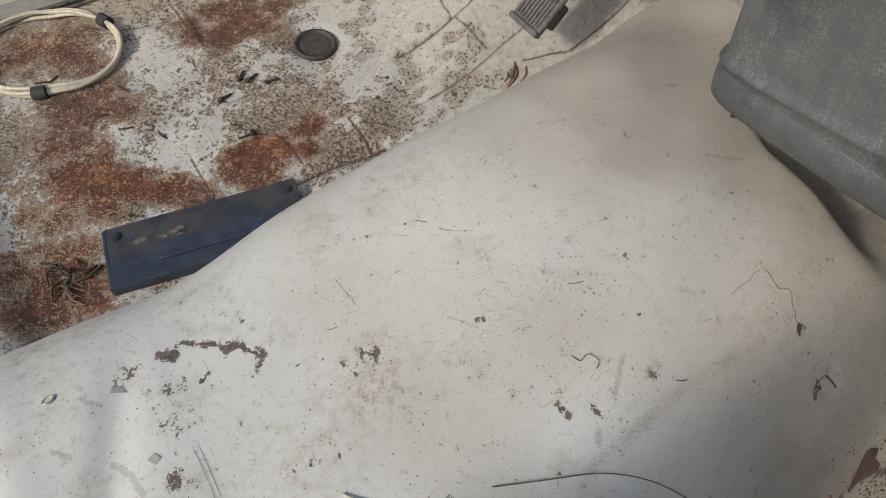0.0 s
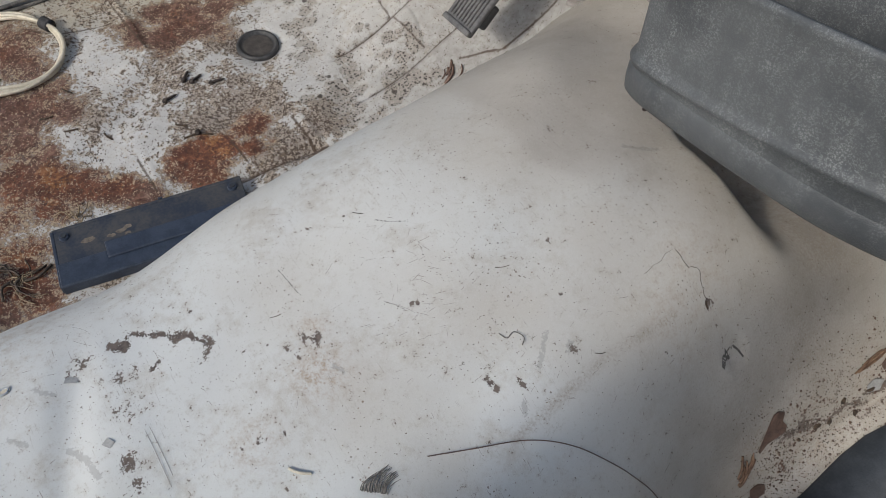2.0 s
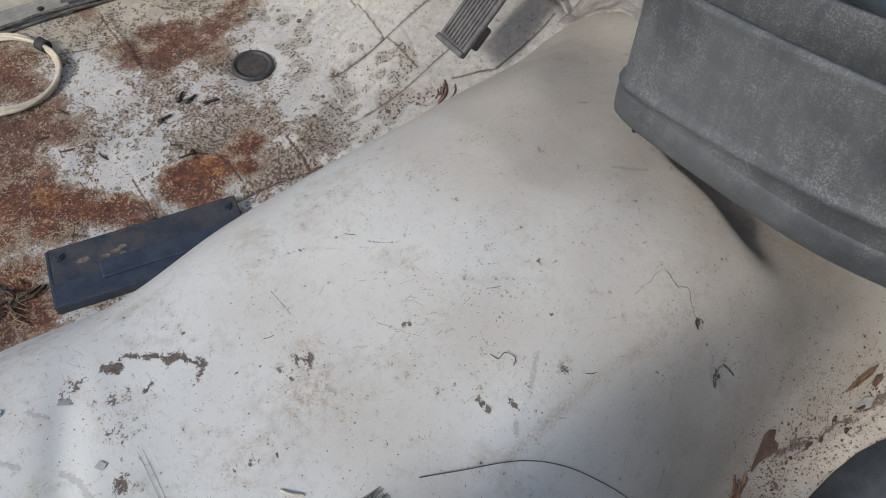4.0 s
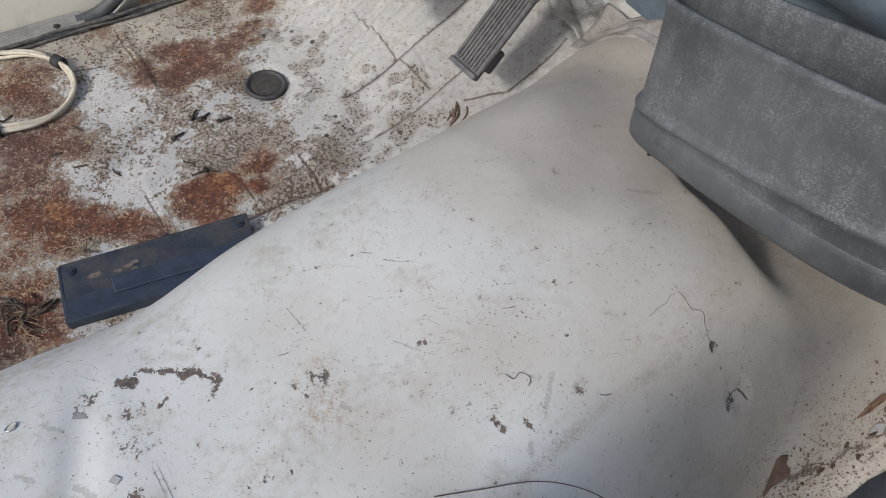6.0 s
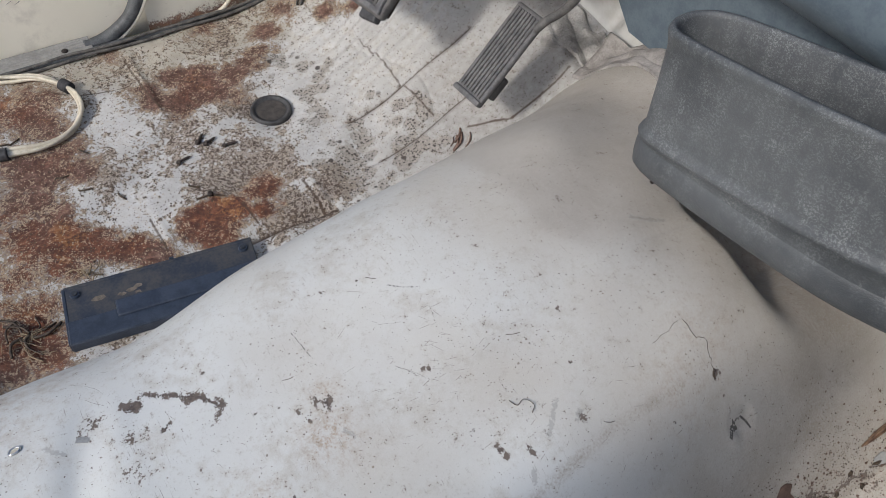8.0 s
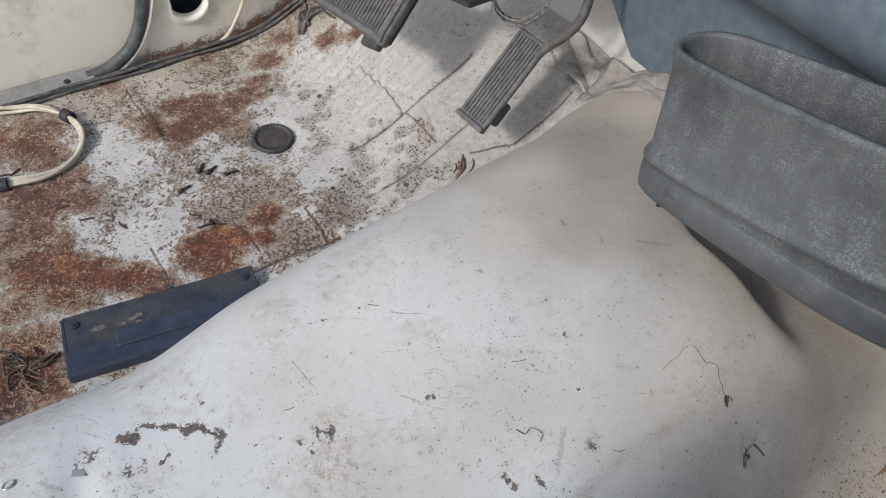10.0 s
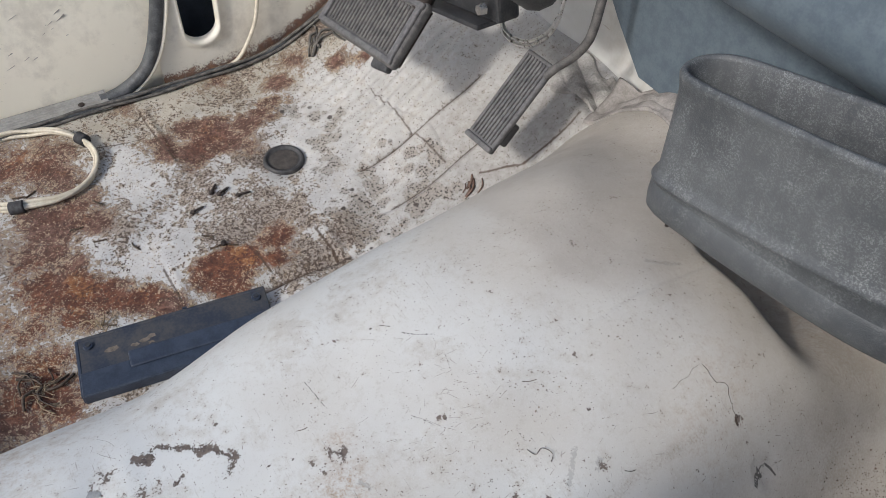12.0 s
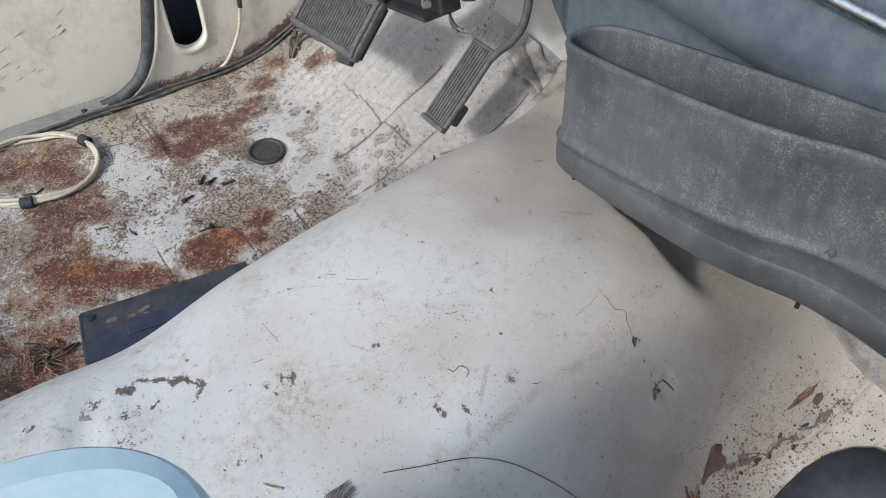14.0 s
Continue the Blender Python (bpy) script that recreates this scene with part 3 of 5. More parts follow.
def floor_masks(X, Y):
    U, V = X + 0.022 * patchy(X, Y, 0.05, 1), Y + 0.022 * patchy(X, Y, 0.05, 11)
    ragged = patchy(X, Y, 0.03, 21)
    rust = blobs(U, V, [(x, y, r * 1.18, q) for x, y, r, q in RUST_REAR + RUST_FRONT]) * (1 + 0.4 * ragged) - 0.6 * blobs(U, V, CLEAN)
    crease = np.zeros_like(X)
    for line, wide, deep in SEAMS:
        crease = np.maximum(crease, deep * near_line(X, Y, line, wide))
    rust = rust / (1 + np.exp(-(Y + 0.137 + 0.09 * np.clip((X + 0.47) / 0.05, 0, 1) + 0.02 * ragged) / 0.008))
    # the toe boards' mask greys the paint for the shade that falls there
    return {"crease": crease, "rust": np.clip(rust, 0, 1), "orange": blobs(U, V, ORANGE), "grime": np.clip(0.36 + 0.3 * patchy(X, Y, 0.06, 31) + blobs(U, V, GRIT) - 0.3 * blobs(U, V, CLEAN) - 0.25 * (Y > 0.3) - 0.2 * (X > 0) - 0.35 * ((Y < -0.14) & (X < -0.44)), 0, 1.2),
            "toe_shade": (0.45 + 0.8 / (1 + np.exp(-(X + 0.5 + 0.04 * ragged) / 0.025))) / (1 + np.exp(-(Y - 0.36 + 0.05 * ragged) / 0.03)) * (X < 0), "cream": np.maximum(1 / (1 + np.exp(-(X - 0.02) / 0.02)), np.clip((-0.735 - X + 0.06 * ragged) / 0.05, 0, 0.9) * (Y > -0.02)), "pits": np.clip(blobs(U, V, [(x, y, r * 1.3, q) for x, y, r, q in PITS]) * (1 + 0.6 * ragged), 0, 1)}


xs = np.concatenate([np.linspace(-0.866, -0.3, 400)[:-1], np.linspace(-0.3, 0.12, 60)[:-1], np.linspace(0.12, 0.26, 80)[:-1], np.linspace(0.26, 0.92, 60)])
ys = np.concatenate([np.linspace(-0.6, -0.15, 60)[:-1], np.linspace(-0.15, 0.655, 560)])
GX, GY = np.meshgrid(xs, ys)
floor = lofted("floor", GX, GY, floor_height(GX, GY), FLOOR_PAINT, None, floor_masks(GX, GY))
tagged(floor, "white-painted steel car floor, rusted and pitted in patches", "floor", kind="structure")

# ---- the transmission tunnel ----
KNOTS = np.array([-0.3, -0.12, 0.0, 0.12, 0.24, 0.36, 0.44, 0.52, 0.6, 0.7])
CREST = np.array([0.182, 0.212, 0.217, 0.231, 0.25, 0.254, 0.243, 0.2285, 0.2244, 0.206])
MIDDLE = np.array([0.011, -0.003, -0.006, -0.02, -0.024, -0.038, -0.0385, -0.0368, -0.0356, -0.034])
LEFT = np.array([0.2794, 0.2987, 0.2949, 0.3022, 0.311, 0.3079, 0.3179, 0.3487, 0.3585, 0.3029])
RIGHT = np.array([0.294, 0.284, 0.274, 0.262, 0.253, 0.241, 0.2497, 0.2612, 0.269, 0.278])
SHOULDER = np.array([4.1, 4.22, 3.93, 4.19, 4.13, 4.01, 4.48, 4.45, 5.08, 4.13])


def along(values, Y):
    m = np.gradient(values, KNOTS)
    y = np.clip(Y, KNOTS[0], KNOTS[-1])
    i = np.clip(np.searchsorted(KNOTS, y) - 1, 0, len(KNOTS) - 2)
    h = KNOTS[i + 1] - KNOTS[i]
    s = (y - KNOTS[i]) / h
    return (2 * s ** 3 - 3 * s ** 2 + 1) * values[i] + (s ** 3 - 2 * s * s + s) * h * m[i] + (3 * s * s - 2 * s ** 3) * values[i + 1] + (s ** 3 - s * s) * h * m[i + 1]


def tunnel_height(X, Y):
    X, Y = np.asarray(X, float), np.asarray(Y, float)
    u = X - along(MIDDLE, Y)
    H = along(CREST, Y)
    Z = np.where(u < 0, H * (1 - np.abs(u / along(LEFT, Y)) ** along(SHOULDER, Y)), H * (1 - np.abs(u / along(RIGHT, Y)) ** 2.89))
    # rear sheet laps over at a cross seam, with a shallow valley behind it
    Z = Z + 0.0007 / (1 + np.exp((Y + 0.03) / 0.003)) * (np.abs(u) < 0.2)
    Z = Z - 0.0045 * ridge(Y + 0.35 * (X + 0.05), -0.083, 0.016) * bar(X, -0.13, 0.05, 0.02) + 0.004 * ridge(Y, -0.14, 0.02)
    # dents and waves of hand-beaten sheet
    Z = Z + 0.0016 * np.sin(X * 23 + 0.7) * np.sin(Y * 19 + 0.2) + 0.0007 * np.sin(X * 61 + Y * 47)
    Z = Z + 0.005 * np.exp(-((X + 0.19) ** 2 + (Y - 0.40) ** 2) / 0.05 ** 2)
    # the hump breaks off in a pocket under the heater box
    Z = Z - 0.062 / (1 + np.exp((0.4625 - Y) / (0.0028 + 0.07 * np.clip(X, 0, 0.1)))) / (1 + np.exp((-0.058 - X) / 0.006)) * np.clip((0.12 - X) / 0.12, 0, 1) ** 2
    base = toe(Y) + 0.0008 - 0.006 * ridge(X, 0.178 + 0.012 * np.sin((Y - 0.43) * 14), 0.006) * bar(Y, 0.42, 0.62, 0.008) + 0.035 / (1 + np.exp((Y + 0.15) / 0.014))
    k = np.where(u > 0, 0.022, 0.010)
    d = Z - base
    # the driver's side tucks under the floor sheet, the passenger's runs out over it
    return base + 0.5 * (d + np.sqrt(d * d + k * k)) - np.where(u < 0, 0.012 * np.clip((-d - 0.002) / 0.03, 0, 1), 0)


s = np.linspace(-1, 1, 500)
s = np.sign(s) * (1 - (1 - np.abs(s)) ** 1.5)
ty = np.concatenate([np.linspace(-0.55, -0.16, 90)[:-1], np.linspace(-0.16, 0.46, 600)[:-1], np.linspace(0.46, 0.632, 70)])
S, TY = np.meshgrid(s, ty)
TX = along(MIDDLE, TY) + np.where(S < 0, along(LEFT, TY) * 1.13, along(RIGHT, TY) * 1.26) * S
PEEL = [(-0.123, -0.028), (-0.13, -0.013), (-0.122, -0.002), (-0.113, 0.011), (-0.103, 0.023), (-0.089, 0.035), (-0.082, 0.03), (-0.078, 0.021)]
WX, WY = TX + 0.004 * patchy(TX, TY, 0.01, 41), TY + 0.004 * patchy(TX, TY, 0.01, 51)
chip = near_line(WX, WY, PEEL, 0.0068) * 0.76
chip = np.maximum(chip, blobs(WX, WY, [(-0.124, -0.022, 0.0092, 0.95), (-0.108, 0.016, 0.007, 0.8), (-0.093, -0.006, 0.004, 0.9), (-0.126, -0.05, 0.009, 0.55), (-0.12, -0.059, 0.007, 0.5), (-0.032, -0.049, 0.008, 0.75), (-0.015, -0.048, 0.009, 0.6), (0.002, 0.033, 0.005, 0.7), (-0.1, -0.03, 0.012, 0.4), (-0.07, -0.035, 0.012, 0.4),
                                       (-0.003, 0.02, 0.004, 0.7), (-0.047, 0.099, 0.006, 0.7), (-0.052, 0.092, 0.004, 0.65), (0.078, 0.37, 0.004, 0.9), (0.055, 0.235, 0.005, 0.45), (0.058, 0.222, 0.004, 0.45), (0.06, 0.25, 0.004, 0.4), (0.052, 0.186, 0.004, 0.6), (0.063, 0.203, 0.0035, 0.65), (0.031, 0.176, 0.003, 0.7)]))
groove = [(0.168, 0.405), (0.176, 0.45), (0.184, 0.5), (0.187, 0.56)]
chip = np.maximum(chip, 0.62 * near_line(WX, WY, groove, 0.006))
chip = np.maximum(chip, blobs(WX, WY, [(0.185, 0.43, 0.03, 0.2), (0.17, 0.48, 0.03, 0.16), (0.2, 0.5, 0.03, 0.2), (0.19, 0.55, 0.03, 0.2)]))
nicks = [(-0.04, 0.082), (-0.063, 0.067), (-0.069, 0.051), (-0.05, 0.079), (0.051, 0.185), (0.057, 0.186), (0.06, 0.202), (0.064, 0.202), (-0.028, 0.173), (-0.031, 0.169), (-0.089, 0.233), (-0.13, 0.167), (-0.137, 0.138), (-0.019, 0.282), (0.023, 0.264), (0.041, 0.273), (-0.052, 0.231), (0.091, 0.318), (-0.123, 0.033), (0.004, 0.05), (-0.048, -0.04)]
chip = np.maximum(chip, blobs(WX, WY, [(x, y, 0.0019, 0.9) for x, y in nicks]))
smear = np.maximum(near_line(TX, TY, [(-0.064, -0.078), (-0.05, -0.07), (-0.034, -0.067)], 0.005), near_line(TX, TY, [(-0.12, -0.086), (-0.109, -0.075)], 0.005) * 0.8)
for line in ([(-0.066, 0.398), (-0.058, 0.41), (-0.052, 0.424)], [(0.042, 0.238), (0.06, 0.22)], [(0.056, 0.25), (0.06, 0.245)], [(0.073, 0.199), (0.08, 0.195)], [(-0.02, 0.1), (-0.012, 0.104)], [(0.005, -0.08), (0.02, -0.07)], [(-0.09, -0.11), (-0.08, -0.1)]):
    smear = np.maximum(smear, near_line(TX, TY, line, 0.0045) * 0.85)
mark = near_line(TX, TY, [(0.116, 0.3655), (0.1105, 0.369), (0.1075, 0.375), (0.1075, 0.382), (0.111, 0.387), (0.116, 0.389)], 0.0014)
mark = np.maximum(mark, near_line(TX, TY, [(0.117, 0.367), (0.112, 0.371), (0.1105, 0.377)], 0.0014) * 0.9)
mark = np.maximum(mark, 0.7 * near_line(TX, TY, [(-0.109, 0.184), (-0.1, 0.193), (-0.093, 0.204)], 0.0016))
mark = np.maximum(mark, near_line(TX, TY, [(-0.116, 0.103), (-0.1, 0.105), (-0.089, 0.106)], 0.0013) * 0.7)
for line in ([(-0.044, 0.229), (-0.036, 0.251)], [(-0.074, 0.202), (-0.066, 0.2), (-0.06, 0.198)], [(-0.044, 0.155), (-0.033, 0.162), (-0.023, 0.168)], [(-0.031, 0.183), (-0.025, 0.181), (-0.019, 0.178)]):
    mark = np.maximum(mark, 0.62 * near_line(TX, TY, line, 0.0012))
for dx, dy in ((-0.006, 0.003), (-0.007, 0.0), (-0.002, 0.006)):
    mark = np.maximum(mark, 0.75 * near_line(TX, TY, [(0.1135, 0.373), (0.1135 + dx, 0.373 + dy)], 0.0012))
# stains; the last two blobs paint the pocket's brown and its shade
stain_shade = blobs(TX, TY, [(-0.022, 0.09, 0.02, 1.0), (-0.055, 0.1, 0.012, 0.6), (0.075, 0.335, 0.03, 0.4), (0.0, 0.028, 0.02, 0.5), (-0.15, 0.56, 0.1, 0.6), (-0.2, -0.12, 0.05, 0.5), (0.05, 0.38, 0.03, 0.4), (-0.28, 0.0, 0.05, 0.6), (0.185, 0.45, 0.035, 0.8), (0.175, 0.52, 0.03, 0.7), (0.18, 0.39, 0.03, 0.8), (-0.02, 0.5, 0.05, 1.0), (0.04, 0.52, 0.05, 0.9)])
# dust drifts; the last two also darken the pocket for the heater box's shade
dust = blobs(TX, TY, [(-0.1, 0.47, 0.1, 0.55), (-0.25, 0.52, 0.12, 0.6), (0.14, 0.45, 0.06, 0.8), (0.17, 0.37, 0.06, 0.8), (0.19, 0.5, 0.06, 0.8), (0.0, 0.51, 0.05, 1.0), (0.07, 0.51, 0.05, 0.9)])
stain_shade = np.maximum(stain_shade, near_line(TX, TY, [(0.178, 0.42), (0.185, 0.48), (0.189, 0.55), (0.185, 0.62)], 0.008))
# tan line that paints the edge of the shade down the right flank
dust = np.maximum(dust, near_line(TX, TY, [(0.09, 0.181), (0.076, 0.268), (0.075, 0.335)], 0.006) * 0.8)
# paint goes from pale at the rear to tan at the front and right
paleness = np.clip(0.75 - 1.6 * (TY - 0.05) - 1.2 * np.clip(TX - 0.05, 0, 1) + 0.25 * patchy(TX, TY, 0.12, 91), 0, 1)
# darker tan patch with a corner on the crown; tan grows frontwards and rightwards
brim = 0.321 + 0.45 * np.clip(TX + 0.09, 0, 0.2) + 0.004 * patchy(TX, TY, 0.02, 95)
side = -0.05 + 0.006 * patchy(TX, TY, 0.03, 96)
tan_tone = 1 / (1 + np.exp(-(TY - brim) / 0.0035)) / (1 + np.exp((TX - side) / 0.006))
tan_tone = np.maximum(tan_tone, 0.45 * np.clip((TY - 0.36) / 0.06, 0, 1))
tan_tone = np.maximum(tan_tone, np.clip((TX - 0.1) / 0.06, 0, 1) * 0.7)
TZ = tunnel_height(TX, TY) - 0.005 * near_line(TX, TY, [(0.112, 0.374), (0.112, 0.386)], 0.01) + 0.003 * np.exp(-((TX - 0.117) ** 2 + (TY - 0.371) ** 2) / 0.005 ** 2)
tunnel = lofted("transmission_tunnel", TX, TY, TZ, TUNNEL_PAINT, None, {"chip": chip, "mark": mark, "stain_shade": stain_shade, "dust": dust, "smear": smear, "paleness": paleness, "tan_tone": tan_tone})
tagged(tunnel, "scuffed cream-painted steel transmission tunnel with chipped paint", "tunnel", kind="structure")


STEP = 0.002
PX, PY = np.meshgrid(np.arange(-0.88, 0.94, STEP), np.arange(-0.6, 0.66, STEP))
over = (PX > along(MIDDLE, PY) - 1.12 * along(LEFT, PY)) & (PX < along(MIDDLE, PY) + 1.25 * along(RIGHT, PY)) & (PY < 0.62)
METAL = np.where(over, np.maximum(floor_height(PX, PY), tunnel_height(PX, PY)), floor_height(PX, PY)).tolist()


def ground(x, y):
    """Height of the bare metal at a place of the plan, from a fine table."""
    u, v = (x + 0.88) / STEP, (y + 0.6) / STEP
    i, j = min(max(int(u), 0), len(METAL[0]) - 2), min(max(int(v), 0), len(METAL) - 2)
    a, b = u - i, v - j
    low, high = METAL[j], METAL[j + 1]
    return (low[i] * (1 - a) + low[i + 1] * a) * (1 - b) + (high[i] * (1 - a) + high[i + 1] * a) * b


def lie(x, y, turn=0.0, lift=0.0):
    """A pose on the metal at a place of the plan, upright along the surface, turned by degrees."""
    e = 0.004
    n = Vector((ground(x - e, y) - ground(x + e, y), ground(x, y - e) - ground(x, y + e), 2 * e)).normalized()
    return Matrix.Translation((x, y, ground(x, y) + lift)) @ n.to_track_quat("Z", "Y").to_matrix().to_4x4() @ pose(0, 0, 0, 0, 0, turn)


# ---- body sides, firewall, dash, roof ----
def kick_panel():
    """Hinge pillar and kick panel beside the driver's feet, pierced by an oval hole with a raised rim."""
    root = empty("wall_west", "cream kick panel with a raised oval hole and rust along its foot", "wall", kind="structure")
    x, cy, cz, hw, hh = -0.866, 0.267, 0.152, 0.0275, 0.095
    count = 64
    oval, edge = [], []
    for i in range(count):
        a = 2 * math.pi * i / count
        co, si = math.cos(a), math.sin(a)
        oval.append((hw * co, math.copysign(min(1, abs(si) * 1.0), si) * hw + math.copysign(hh - hw, si) * min(1, abs(si) * 4)))
        k = 1 / max(abs(co), abs(si))
        edge.append((co * k, si * k))
    rows = []
    for f, out in ((0.0, -0.012), (0.0, 0.004), (0.10, 0.0055), (0.2, 0.0), (0.45, 0.0), (1.0, 0.0)):
        row = []
        for (oy, oz), (ey, ez) in zip(oval, edge):
            ty = (0.655 - cy) if ey > 0 else (cy - 0.195)
            tz = (0.62 - cz) if ez > 0 else (cz + 0.03)
            if f <= 0.2:
                n = math.hypot(oy, oz) + 1e-9
                yy, zz = oy + oy / n * f * 0.06, oz + oz / n * f * 0.06
            else:
                n = math.hypot(oy, oz) + 1e-9
                ny, nz = oy + oy / n * 0.012, oz + oz / n * 0.012
                t = (f - 0.2) / 0.8
                yy, zz = ny * (1 - t) + ey * ty * t, nz * (1 - t) + ez * tz * t
            lean = 0.27 * max(0.0, cz + zz - 0.06) * max(0.0, -ey) * (f > 0.2) * (f - 0.2) / 0.8
            row.append((x + out, cy + yy + lean, cz + zz))
        rows.append(row)
    verts = [v for row in rows for v in row]
    faces = []
    for r in range(len(rows) - 1):
        for i in range(count):
            j = (i + 1) % count
            faces.append((r * count + i, r * count + j, (r + 1) * count + j, (r + 1) * count + i))
    panel = mesh_object("panel", verts, faces, KICK, root)
    sub = bmesh.new()
    sub.from_mesh(panel.data)
    long = [e for e in sub.edges if e.calc_length() > 0.02]
    bmesh.ops.subdivide_edges(sub, edges=long, cuts=5, use_grid_fill=True)
    sub.to_mesh(panel.data)
    sub.free()
    a = panel.data.attributes.new("rust", "FLOAT", "POINT")
    for v, d in zip(panel.data.vertices, a.data):
        foot = v.co.z - float(toe(np.array([v.co.y]))[0])
        d.value = max(0.0, 0.74 - foot / 0.05 + 0.06 * max(0.0, v.co.y - 0.3) / 0.1)
    panel.data.polygons.foreach_set("use_smooth", [True] * len(panel.data.polygons))
    # thin backing sheet, coloured dark for the shade inside the pillar
    part("cavity", box_bm((0.004, 0.5, 0.7), pose(-0.95, 0.43, 0.28)), CAVITY_SHADE, root, "dark sheet for the shade in the hollow behind the oval hole")
    return root


kick_panel()


SCUFF = plain("grey_scuff", (0.2, 0.19, 0.175), (0.36, 0.34, 0.31), 120, 0.6)


def door_wall():
    """The shut driver's door within its opening: a pressed cream inner panel, a window gap above."""
    root = empty("door_1", "shut cream-painted door with bare scratched inner panel", "door", kind="structure")
    ys, zs = np.linspace(-1.0, 0.215, 80), np.linspace(-0.06, 0.40, 40)
    Y, Z = np.meshgrid(ys, zs)
    X = -0.884 - 0.15 * np.clip(Z, 0, 1) - 0.006 * np.exp(-((Z - 0.3) / 0.12) ** 2) + 0.0015 * np.sin(Y * 17) * np.sin(Z * 21)
    verts = list(zip(X.ravel(), Y.ravel(), Z.ravel()))
    cols = len(ys)
    faces = [(r * cols + c, r * cols + c + 1, (r + 1) * cols + c + 1, (r + 1) * cols + c) for r in range(len(zs) - 1) for c in range(cols - 1)]
    mesh_object("inner_panel", verts, faces, CREAM, root)
    part("outer_skin", box_bm((0.01, 1.2, 0.5), pose(-1.03, -0.39, 0.17)), CREAM, root)
    part("top_rail", box_bm((0.07, 1.2, 0.03), pose(-1.0, -0.39, 0.412), 0.008), CREAM, root)
    scratches = empty("scratch_marks", "dark diagonal scuffs on the cream door panel", "scratches")
    rng = random.Random(4)
    for i in range(34):
        y = rng.uniform(-0.1, 0.1)
        z = 0.095 + 0.25 * y + rng.gauss(0, 0.016)
        length, tilt = rng.uniform(0.005, 0.024), rng.uniform(20, 34)
        part("scratch", box_bm((0.0008, length, rng.uniform(0.0003, 0.0008)), pose(-0.8838 - 0.15 * z - 0.006 * math.exp(-((z - 0.3) / 0.12) ** 2), y, z, tilt, 8), 0.0), SCUFF, scratches)
    return root


door_wall()

seal = empty("weatherstrip", "grey-black rubber weatherstrip round the door opening", "weatherstrip", kind="structure")
tube("bulb", [(-0.868, 0.098, 0.003), (-0.868, 0.112, 0.003), (-0.868, 0.137, 0.01), (-0.868, 0.169, 0.03), (-0.868, 0.19, 0.061), (-0.868, 0.203, 0.098), (-0.868, 0.215, 0.142), (-0.868, 0.234, 0.22), (-0.868, 0.275, 0.4), (-0.868, 0.31, 0.56)], 0.0105, SEAL, seal, sides=12)
tube("lip", [(-0.862, 0.13, -0.002), (-0.862, 0.156, 0.01), (-0.862, 0.182, 0.033), (-0.862, 0.202, 0.064), (-0.862, 0.2155, 0.1), (-0.862, 0.2285, 0.15), (-0.862, 0.263, 0.3), (-0.862, 0.322, 0.56)], 0.0035, CREAM, seal, "cream-painted pinch weld")


def sill():
    root = empty("sill_plate", "dull ribbed aluminium scuff plate on the door sill", "sill plate", kind="structure")
    n = 33
    verts, faces = [], []
    prof = []
    for i in range(n):
        u = i / (n - 1)
        x = -0.847 - 0.034 * u
        z = 0.007 + 0.005 * u + 0.0007 * (1 - math.cos(u * 2 * math.pi * 7)) * (0.1 < u < 0.95)
        prof.append((x, z))
    ys = np.linspace(-0.6, 0.108, 24)
    for y in ys:
        for x, z in prof:
            verts.append((x, y, z))
    for r in range(len(ys) - 1):
        for c in range(n - 1):
            faces.append((r * n + c, r * n + c + 1, (r + 1) * n + c + 1, (r + 1) * n + c))
    mesh_object("plate", verts, faces, ALLOY, root)
    part("riser", box_bm((0.04, 0.71, 0.016), pose(-0.868, -0.246, -0.003)), KICK, root)
    bm = bmesh.new()
    bmesh.ops.create_uvsphere(bm, u_segments=10, v_segments=6, radius=0.005, matrix=Matrix.Translation((-0.862, 0.07, 0.0105)) @ Matrix.Diagonal((1, 1, 0.5, 1)))
    part("screw_head", bm, DARK_STEEL, root, smooth=True)


sill()

firewall = sheet("wall_north", np.linspace(-0.866, 0.92, 120), np.linspace(0, 1, 40), lambda X, T: T, FIREWALL)
for v in firewall.data.vertices:
    t = v.co.y
    v.co.y, v.co.z = 0.645 + 0.10 * t + 0.003 * math.sin(v.co.x * 40 + t * 9), 0.165 + 0.47 * t
tagged(firewall, "grey-white painted steel firewall above the toe boards", "wall", kind="structure")

# felt draped over the front end of the tunnel, and a crumpled scrap of it on the toe board
FX, FT = np.meshgrid(np.linspace(-0.352, 0.3, 150), np.linspace(0, 1, 60))
FY = 0.578 + 0.048 * FT + 0.008 * patchy(FX, FT * 0.1, 0.05, 63) * (1 - FT) + 0.012 * np.sin((FX + 0.35) * 26) * (1 - FT) ** 2
under = np.maximum(tunnel_height(FX, FY), floor_height(FX, FY))
FZ = under + 0.004 + 0.022 * FT ** 2 + 0.006 * np.abs(np.sin(FT * 7 + 9 * FX + 2 * patchy(FX, FY, 0.04, 65))) * FT + 0.004 * patchy(FX, FY, 0.015, 67)
felt = lofted("insulation_mat", FX, FY, FZ, FELT, None, None, 0.005)
tagged(felt, "torn grey felt insulation draped over the tunnel's front end", "insulation")
CX, CY = np.meshgrid(np.linspace(-0.445, -0.335, 70), np.linspace(0.59, 0.64, 40))
CX = CX + 0.012 * patchy(CX, CY, 0.025, 61)
CY = CY + 0.014 * patchy(CX, CY, 0.03, 71)
fold = np.abs(np.sin((CY * 1.0 + 0.3 * CX + 0.01 * patchy(CX, CY, 0.03, 75)) * 120))
